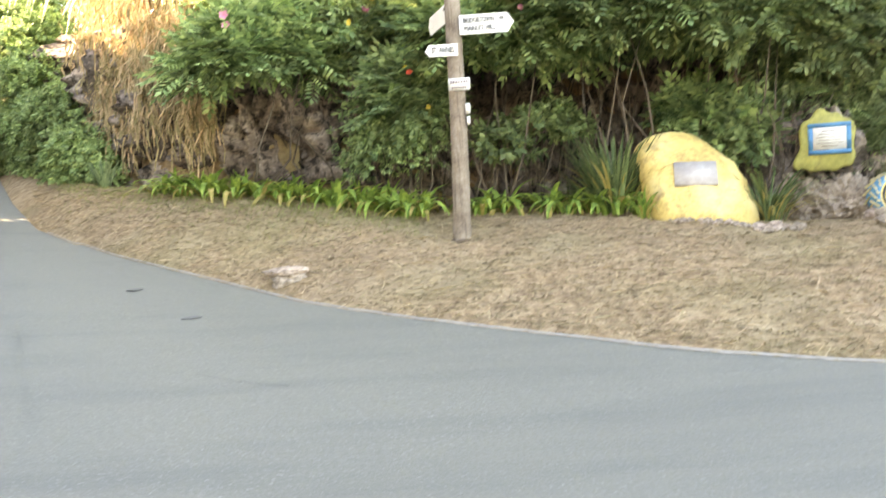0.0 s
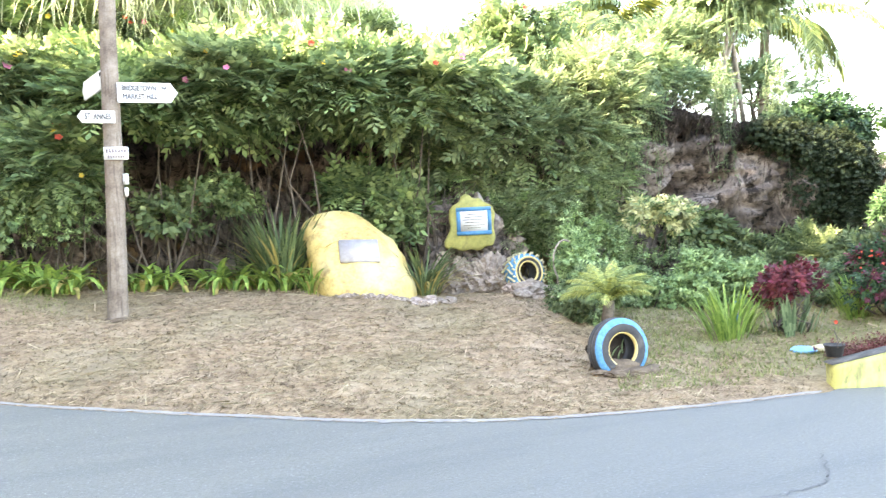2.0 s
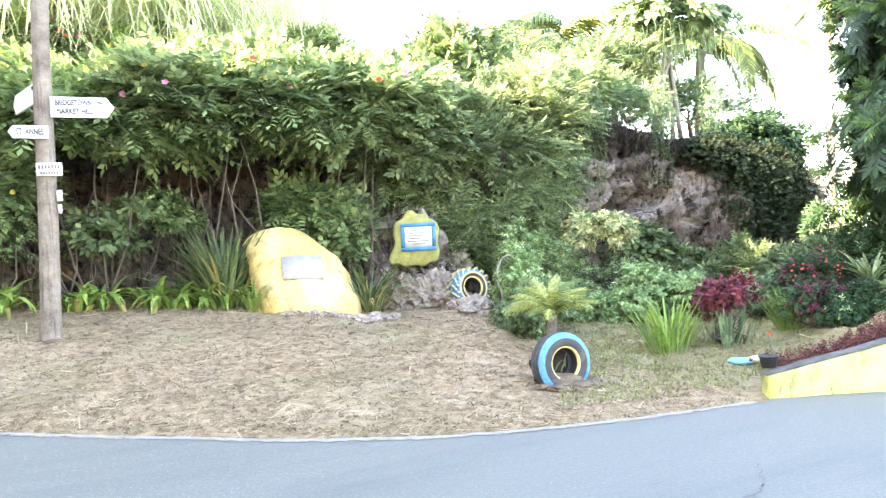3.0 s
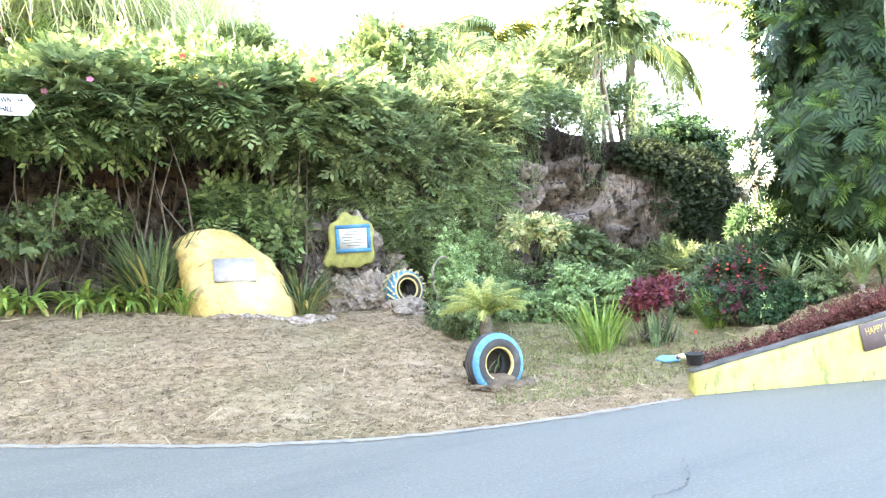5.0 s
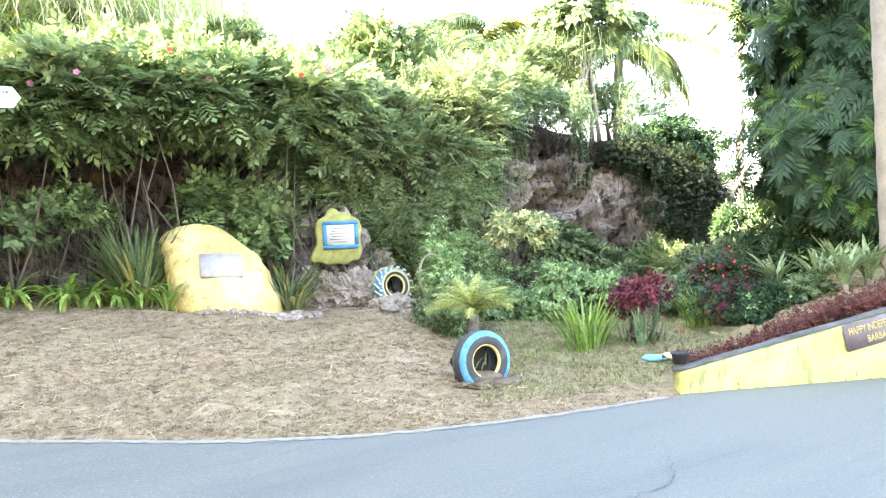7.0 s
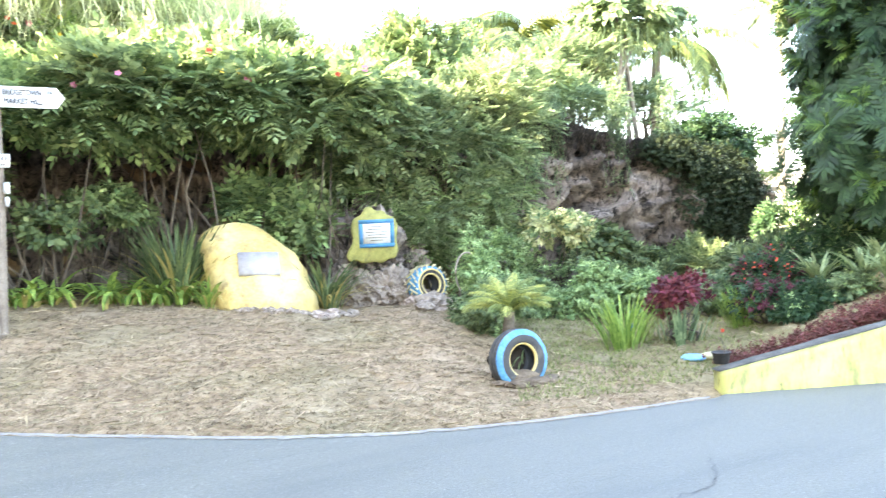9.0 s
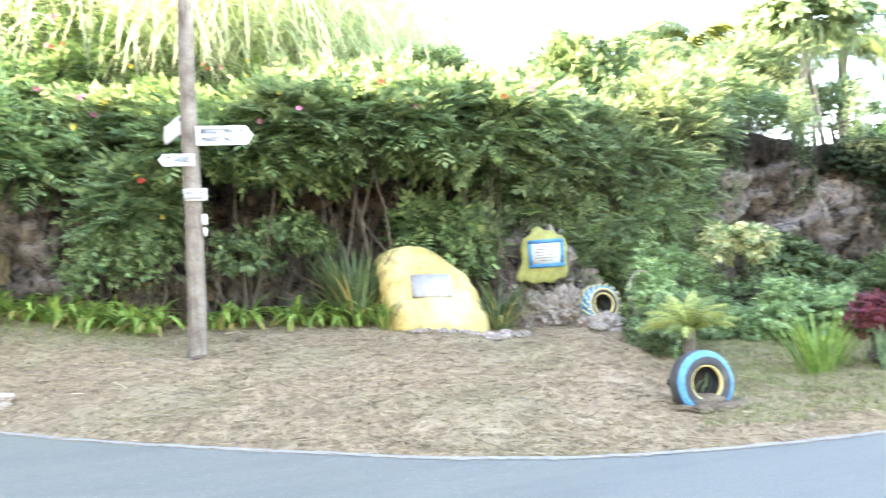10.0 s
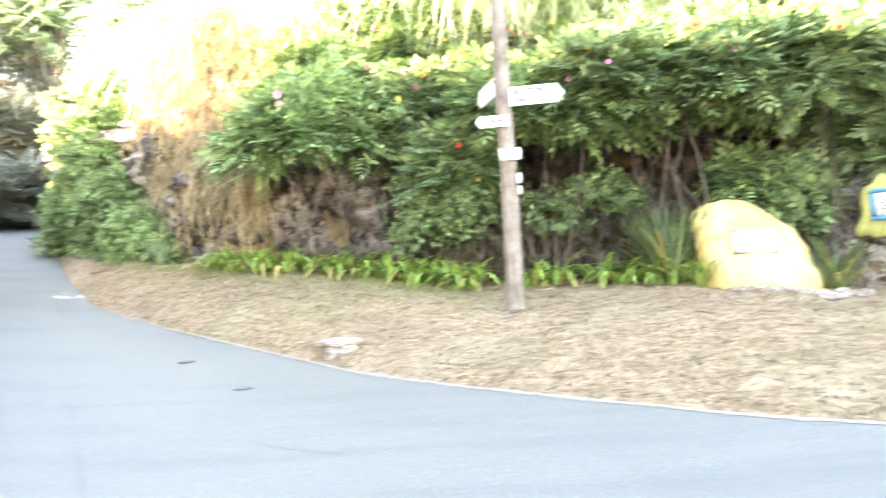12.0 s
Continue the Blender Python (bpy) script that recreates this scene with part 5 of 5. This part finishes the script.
def small_palm():
    root = thing("potted_palm", at(-34.9, 9.2), "small yellowing feather palm behind the buried tyre", "palm")
    rng = np.random.default_rng(51)
    part("trunk", tube([(0, 0, -.1), (.01, .02, .3), (.03, 0, .5)], [.09, .075, .06], 10), M_BARK, root)
    for i in range(24):
        f = frond(.60, rng, .95, 24, .15, .008)
        a, t = i * 2.4, rng.uniform(-.75, -.05)
        ca, sa, ct, st = math.cos(a), math.sin(a), math.cos(t), math.sin(t)
        m = np.array([[ca, -sa, 0], [sa, ca, 0], [0, 0, 1]]) @ np.array([[ct, 0, st], [0, 1, 0], [-st, 0, ct]])
        v = (f @ m.T + (.02, 0, .48)).reshape(-1, 3)
        quads("frond", v, np.arange(len(v)).reshape(-1, 4), L_PALMYELLOW if i % 3 else L_PALM, root)


small_palm()

# ---- trees above the cliff and beyond ----
# yellow= gives that many fronds a sunlit colour
palm("coconut_palm", at(-35.6, 20.0), 2.05, "coconut palm above the cliff, some fronds coloured as sunlit", 22, 3.3, 61, (.3, 0), .16, yellow=6, trunk=M_BARK, ll=.9, droop=1.5)
palm("coconut_palm", at(-38.4, 21.5), 2.4, "coconut palm with drooping fronds above the cliff", 22, 3.2, 62, (-.3, .2), .15, yellow=2, trunk=M_BARK, ll=.75, droop=1.5)
palm("coconut_palm", at(-45.6, 22.5), 2.9, "coconut palm with drooping green fronds above the cliff", 18, 3.2, 63, (.2, 0), .14, ll=.75, droop=1.5)
palm("coconut_palm", at(-20.2, 19.5), 7.5, "tall coconut palm with pale bare trunk above the slope", 14, 2.6, 64, (-.5, .2), .12)
palm("coconut_palm", at(-53.5, 33.0), 9.5, "distant coconut palm beyond the garden", 14, 3.0, 65, (.3, 0), .14)
palm("royal_palm", at(-62.4, 11.0), 9.0, "smooth pale palm trunk rising from the raised bed", 10, 2.2, 66, (.05, 0), .11)


def papaya():
    root = thing("umbrella_tree", at(-43.9, 18.6), "slender umbrella-crowned tree on the cliff edge", "tree")
    rng = np.random.default_rng(71)
    bm = bmesh.new()
    heads = []
    for dx, h, lean in ((.25, 2.9, -.5), (.0, 2.5, .0), (-.35, 2.7, .35), (-.6, 2.2, .8)):
        tube([(dx, 0, -.1), (dx + lean * .2, .05, h * .4), (dx + lean * .6, 0, h * .75), (dx + lean, 0, h)], [.06, .05, .04, .03], 8, bm)
        heads.append((dx + lean, 0, h))
    part("trunk", bm, M_PALEBARK, root)
    p, w = clumps(rng, (1.35, 1.0, .6), 30, 16, .32)
    v, f = scatter(SPRIG["big"] * 1.25, p + (-.0, 0, 2.75), w, rng.uniform(.8, 1.2, len(p)), rng)
    quads("crown", v, f, L_GREY, root)
    hs = []
    for i in range(110):
        q = np.array((rng.normal(0, .6), rng.normal(0, .4), 2.5))
        for k in range(4):
            b = q + (rng.normal(0, .03), 0, -rng.uniform(.1, .25))
            hs.append([q - (.01, 0, 0), q + (.01, 0, 0), b + (.01, 0, 0), b - (.01, 0, 0)])
            q = b
    v = np.array(hs).reshape(-1, 3)
    quads("hanging_fringe", v, np.arange(len(v)).reshape(-1, 4), L_GREY, root)["kind"] = "stuff"


papaya()


def tree(name, place, height, radii, mt, label, seed, sprig="big", n=40, per=34, clump=.6, size=1.5, trunk=.16, second=None):
    rng = np.random.default_rng(seed)
    root = thing(name, place, label, "tree")
    p, w = clumps(rng, radii, n, per, clump)
    p = p + (0, 0, height)
    v, f = scatter(SPRIG[sprig], p, w, size * rng.uniform(.7, 1.3, len(p)), rng)
    quads("crown", v, f, mt, root)
    bm = tube([(0, 0, -.3), (.05, .03, height * .35), (-.05, 0, height * .7), (0, 0, height)], [trunk * 1.3, trunk, trunk * .8, trunk * .4], 10)
    for e in p[rng.choice(len(p), 9)]:
        b = np.array((0, 0, height * rng.uniform(.4, .8)))
        tube([b, b * .5 + e * .5 + (0, 0, -.1), e], [trunk * .45, trunk * .3, trunk * .12], 6, bm)
    part("trunk", bm, M_BARK, root)
    return root


tree("cliff_tree", at(-48.9, 18.9, 2.5), .8, (1.25, .9, .62), L_DARK, "dark spreading tree on the end of the cliff", 81, "leafy", 44, 60, .4, 1.2, .08)
tree("scrub_tree", at(-45.0, 20.0), .9, (1.8, 1.0, .6), L_GREY, "thin scrub along the cliff edge", 82, "fine", 18, 30, .4, 1.2, .06)
tree("scrub_tree", at(-40.0, 18.5), 1.2, (1.5, 1.0, .9), L_GREY, "thin scrub along the cliff edge", 83, "fine", 22, 30, .4, 1.2, .06)
tree("hill_tree", at(-5.0, 34), 6.5, (2.4, 1.6, 1.8), L_DARK, "dark tree on the hill above the grass", 84, "broad", 40, 36, .7, 1.8)
tree("hill_tree", at(20.0, 27), 4.0, (2.6, 1.8, 2.6), L_GREY, "thin leafy tree on the hill above the bend", 86, "fine", 34, 36, .8, 2.2)
tree("roadside_tree", at(28.2, 38), 6.5, (2.0, 2.0, 2.4), L_GREY, "slender roadside tree against the sky", 87, "fine", 26, 30, .8, 2.4)
tree("roadside_tree", at(33.0, 42), 5.5, (3.0, 2.5, 2.2), L_DARK, "dark roadside tree up the road", 88, "broad", 34, 36, .8, 2.4)
for i, (az, d, z, r) in enumerate(((30.0, 37.5, 1.0, (2.6, 1.6, 1.6)), (33.2, 36.5, 1.2, (2.6, 1.6, 1.8)), (28.8, 36.0, .6, (1.4, 1.2, .9)), (31.5, 40, 2.8, (3, 1.6, 1.6)), (28.0, 39, 2.6, (2.2, 1.6, 2.0)), (29.8, 41, 4.4, (2.6, 1.6, 1.9)), (33.4, 41, 4.6, (2.8, 1.6, 1.9)), (26.6, 38, 1.2, (1.8, 1.4, 1.4)), (29.6, 31.5, .8, (1.9, 1.2, 1.3)), (32.6, 31.5, .9, (1.9, 1.2, 1.4)))):
    bush("roadside_scrub", at(az, d), z, r, "fine", L_SCRUB, "grey dry scrub on the far bank of the road, shade in its colour", n=30, per=36, clump=.6, seed=220 + i, size=2.0, n_stems=6, group="roadside scrub", stem=M_TWIG)
# unseen trees added across the road, sized to shade it and the verge
for i, (x, y) in enumerate(((-14.5, -9), (-14, -5), (-14.5, -1), (-14, 3), (-14.5, 6.5), (-14, 9.6))):
    p = Vector((x, y, float(ground_z(x, y))))
    tree("roadside_tree", p, 10.5, (2.2, 2.7, 9.5), L_DARK, "unseen tall dark tree added to block the sun", 90 + i, "big", 120, 34, 1.1, 4.2, .3)
for i, (x, y, top, r) in enumerate(((-14.2, 12.2, 17.0, 1.35), (-14.0, 15.0, 9.4, 1.2), (-13.6, 17.2, 7.4, 1.6), (-12.6, -3.5, 8, 2.4), (-12.8, 0.5, 8, 2.4), (-12.6, 4.2, 9, 2.4), (-12.9, 7.6, 9.5, 2.4), (-12.7, 10.8, 10, 2.2), (-12.9, 13.5, 11.6, 1.6))):
    z = float(ground_z(x, y))
    tree("roadside_tree", Vector((x, y, z)), (top - z) * .6, (1.6, r, (top - z) * .42), L_DARK, "unseen lower dark tree added to trim the shade", 97 + i, "big", 60, 34, .6, 3.0, .2)
# unseen scrub added where sun leaked in under the blocking crowns
for i, (x, y) in enumerate(((-11.6, 8.2), (-11.4, 10.6), (-11.2, 13.0))):
    bush("roadside_scrub", Vector((x, y, float(ground_z(x, y)))), 1.6, (1.1, 1.7, 1.8), "big", L_DARK, "unseen dark scrub added to close low gaps in the shade", n=40, per=30, clump=.6, seed=120 + i, size=2.2, group="bank scrub")
# unseen trees added behind the camera for closure and reflections
for i, (az, d, h, r) in enumerate(((150, 22, 3.6, (3.6, 3, 2.4)), (-165, 22, 3.4, (3.6, 3, 2.2)))):
    tree("hillside_tree", at(az, d), h, r, L_DARK, "unseen dark tree added behind the camera", 110 + i, "big", 60, 30, 1.0, 3.2, .25)


# ---- breadfruit tree ----
def breadfruit():
    foot = at(-60.9, 13.6)
    root = thing("breadfruit_tree", foot, "large breadfruit tree with big lobed dark green leaves", "tree")
    rng = np.random.default_rng(101)
    heads, ways = [], []
    for i in range(1000):
        u = rng.normal(0, 1, 3)
        u /= np.linalg.norm(u)
        heads.append(u * (1.6, 1.6, 3.0) * rng.uniform(.4, 1.0) + (0, 0, 3.3))
        ways.append(u * (1, 1, .5) + (0, 0, .5))
    for i in range(170):
        a = rng.uniform(0, 2 * math.pi)
        u = np.array((math.cos(a), math.sin(a), 0))
        heads.append(u * rng.uniform(1.0, 1.9) + (0, 0, rng.uniform(.7, 2.4)))
        ways.append(u + (0, 0, .2))
    heads, ways = np.array(heads), np.array(ways)
    keep = heads[:, 2] > .35
    heads, ways = heads[keep], ways[keep]
    shapes = [rosette(lobed_leaf(.40), 8, 12, rng) for _ in range(4)]
    young = rosette(lobed_leaf(.32), 4, 55, rng)
    turn = np.array([[0, 0, 1], [0, 1, 0], [-1, 0, 0.]])
    which = rng.integers(0, 4, len(heads))
    vs = []
    for k in range(4):
        s = which == k
        v, f = scatter(shapes[k] @ turn.T, heads[s], ways[s], rng.uniform(.8, 1.2, s.sum()), rng)
        vs.append(v)
    v = np.concatenate(vs)
    quads("crown", v, np.arange(len(v)).reshape(-1, 4), L_BREAD, root)
    s = rng.random(len(heads)) < .45
    v, f = scatter(young @ turn.T, heads[s] + .05 * ways[s], ways[s], rng.uniform(.8, 1.2, s.sum()), rng)
    quads("young_foliage", v, f, L_BREADNEW, root)["kind"] = "stuff"
    bm = tube([(0, 0, -.3), (.05, 0, 1.5), (-.05, .05, 3.5), (0, 0, 6)], [.2, .17, .13, .05], 12)
    for e in heads[rng.choice(len(heads), 40, replace=False)]:
        b = np.array((0, 0, np.clip(e[2] - .8, .6, 5)))
        tube([b, b * .5 + e * .5 + (0, 0, -.1), e], [.06, .04, .018], 6, bm)
    part("trunk", bm, M_BARK, root)


breadfruit()


# ---- white house beyond ----
def house():
    root = thing("house", at(-53.6, 38.0), "distant white house with low pitched roof", "house", turn=-53.6)
    part("wall", box(9, 6, 3.0, .03, (0, 0, 1.2)), M_HOUSE, root)
    roof = bmesh.new()
    r = [roof.verts.new(p) for p in ((-4.8, -3.3, 2.7), (4.8, -3.3, 2.7), (4.8, 3.3, 2.7), (-4.8, 3.3, 2.7), (-4.8, 0, 3.6), (4.8, 0, 3.6))]
    for f in ((0, 1, 5, 4), (2, 3, 4, 5), (0, 4, 3), (1, 2, 5), (3, 2, 1, 0)):
        roof.faces.new([r[k] for k in f])
    part("roof", roof, M_CONCRETE, root, shade=False)


house()


# ---- small things ----
def small_things():
    ob = part("stepping_stone", rock((.145, .15, .04), 7, 3, .08), M_LIGHTBLUE)
    ob.location = at(-47.5, 9.2) + Vector((0, 0, .02))
    tagged(ob, "flat stone painted light blue on the lawn", "stone")
    ob = part("stepping_stone", rock((.12, .10, .045), 9, 3, .15), M_CREAM)
    ob.location = at(-48.6, 9.25) + Vector((0, 0, .03))
    tagged(ob, "pale yellow painted stone by the wall end", "stone")
    root = thing("plant_pot", at(-49.35, 8.12, .235), "black plastic pot with a small red-flowered seedling", "plant pot")
    root.scale = (.75, .75, .75)
    bm = bmesh.new()
    prof = ((.0, 0), (.09, 0), (.115, .13), (.125, .13), (.125, .15), (.105, .15), (.10, .12), (0, .12))
    rows = [[bm.verts.new((r * math.cos(a), r * math.sin(a), z)) for a in [2 * math.pi * k / 20 for k in range(20)]] for r, z in prof if r > 0]
    for p, q in zip(rows, rows[1:]):
        for k in range(20):
            bm.faces.new((p[k], p[(k + 1) % 20], q[(k + 1) % 20], q[k]))
    bm.faces.new(rows[0][::-1])
    bm.faces.new(rows[-1])
    part("pot", bm, M_RUBBER, root)
    rng = np.random.default_rng(5)
    part("stem", stems(rng, (0, 0, .12), [(.03, 0, .42), (-.04, .02, .36)], .007, .02), M_TWIG, root)
    v, f = scatter(petals(.035), np.array([(.03, -.02, .42)]), np.array([[.1, 0, 1.]]), np.array([1.]), rng)
    quads("flower", v, f, F_RED, root)
    # broken concrete drain head on the verge
    root = thing("drain_cover", at(11.6, 9.75), "broken grey concrete drain head sunk in the verge", "drain", turn=14)
    top = part("slab", rock((.27, .14, .06), 13, 4, .2), M_GREYROCK, root, shade=False)
    top.location = (0, 0, .10)
    b = part("base", rock((.22, .12, .14), 14, 4, .3), M_GREYROCK, root, shade=False)
    b.location = (.02, -.03, -.03)
    # hoop behind the tyre
    root = thing("hoop", at(-32.1, 11.5), "thin pale hoop standing among the shrubs", "hoop")
    pts = [(.2 * math.cos(t), 0, .62 + .3 * math.sin(t)) for t in np.linspace(math.pi * 1.25, math.pi * .1, 18)]
    part("ring", tube([(-.14, 0, 0)] + pts, [.014] * 19, 8), M_PALEBARK, root)
    # blue stake in the iris clump
    ob = part("stake", tube([(0, 0, -.1), (0, 0, .36)], [.026, .026], 10), M_BLUE)
    ob.location = at(-43.4, 10.5)
    tagged(ob, "short blue painted stake in the iris clump", "stake")
    # dark patches on the road
    for az, d, s in ((21.75, 10.22, .10), (18.34, 8.69, .10)):
        p = at(az, d)
        bm = rock((s, s * .8, .012), int(az), 3, .3)
        ob = part("road_patch", bm, M_TAR)
        ob.location = (p.x, p.y, float(road_z(p.x, p.y)) + .004)
        tagged(ob, "small dark tar patch on the asphalt", "road patch")


small_things()


def crack(points, seed):
    rng = np.random.default_rng(seed)
    v, f = [], []
    n = 40
    pts = [np.array(at(a, d)[:2]) for a, d in points]
    for i in range(n):
        t = i / (n - 1) * (len(pts) - 1)
        k = min(int(t), len(pts) - 2)
        p = pts[k] + (pts[k + 1] - pts[k]) * (t - k) + rng.normal(0, .012, 2)
        q = pts[k + 1] - pts[k]
        q = np.array((-q[1], q[0])) / np.linalg.norm(q) * rng.uniform(.002, .007)
        for s in (-1, 1):
            x, y = p + q * s
            v.append((x, y, float(road_z(x, y)) + .005))
        if i:
            f.append((2 * i - 2, 2 * i - 1, 2 * i + 1, 2 * i))
    tagged(quads("road_crack", v, f, M_TAR), "thin dark crack across the asphalt", "road crack", kind="stuff")


crack([(-44.6, 4.62), (-46.6, 4.75), (-48.6, 4.97), (-48.9, 5.2), (-48.4, 5.6)], 1)
crack([(18.5, 6.55), (15, 6.15), (12.3, 5.92)], 2)


# ---- litter of cut grass ----
def litter():
    rng = np.random.default_rng(91)
    n = 90000
    az = rng.uniform(-62, 27, n)
    de = np.interp(az, *EDGE)
    dh = np.interp(az, FOOT[0], FOOT[1])
    d = de + .05 + (dh - de) * rng.random(n) ** 1.15
    keep = ~((az < -47) & (d < de + .8))
    az, d = az[keep], d[keep]
    r = np.radians(az)
    x, y = -np.sin(r) * d, np.cos(r) * d
    z = rough_ground(x, y)
    p = np.stack([x, y, z + .006], -1)
    tm = np.array([[(-.5, -.03, 0), (.5, -.02, .05), (.5, .02, .05), (-.5, .03, 0)]])
    ways = rng.normal(0, 1, p.shape) * (1, 1, .22)
    v, f = scatter(tm, p, ways, rng.uniform(.02, .10, len(p)) * np.where(rng.random(len(p)) < .03, 2.5, 1), rng, 1.0)
    tagged(quads("cut_grass", v, f, M_STRAW), "scattered dry grass cuttings on the verge", "grass", kind="stuff")
    # dead tufts left by mowing
    n = 17000
    az = rng.uniform(-48, 27, n)
    de, dh = np.interp(az, *EDGE), np.interp(az, FOOT[0], FOOT[1])
    d = de + .15 + (dh - de - .3) * rng.random(n)
    r = np.radians(az)
    x, y = -np.sin(r) * d, np.cos(r) * d
    c = np.stack([x, y, rough_ground(x, y) - .004], -1).repeat(6, 0)
    p = c + rng.normal(0, .018, c.shape) * (1, 1, .1)
    ways = rng.normal(0, .8, p.shape) * (1, 1, 0) + (0, 0, .55)
    tm = np.array([[(0, -.09, 0), (1, -.02, 0), (1, .02, 0), (0, .09, 0)]])
    v, f = scatter(tm, p, ways, rng.uniform(.014, .042, len(p)), rng, 1.0)
    tagged(quads("dead_tufts", v, f, M_DEADTUFT), "short dead brown grass tufts on the verge", "grass", kind="stuff")
    # short living grass on the lawn and along the hedge foot
    n = 22000
    az = np.where(rng.random(n) < .65, rng.uniform(-52, -35.5, n), rng.uniform(2, 26, n))
    de, dh = np.interp(az, *EDGE), np.interp(az, FOOT[0], FOOT[1])
    d = np.where(az < 0, de + .6 + (dh - de - .6) * rng.random(n), dh - .3 - np.abs(rng.normal(0, .9, n)))
    keep = ~((az < -48) & (d < de + .9))
    az, d = az[keep], d[keep]
    r = np.radians(az)
    x, y = -np.sin(r) * d, np.cos(r) * d
    p = np.stack([x, y, rough_ground(x, y) - .005], -1)
    ways = rng.normal(0, .5, p.shape) * (1, 1, 0) + (0, 0, .8)
    tm = np.array([[(0, -.09, 0), (1, -.01, 0), (1, .01, 0), (0, .09, 0)]])
    v, f = scatter(tm, p, ways, rng.uniform(.03, .075, len(p)), rng, 1.0)
    tagged(quads("lawn_grass", v, f, leaf("lawn_blade", (.13, .17, .05), (.28, .29, .11))), "short dry green lawn grass", "grass", kind="stuff")


litter()
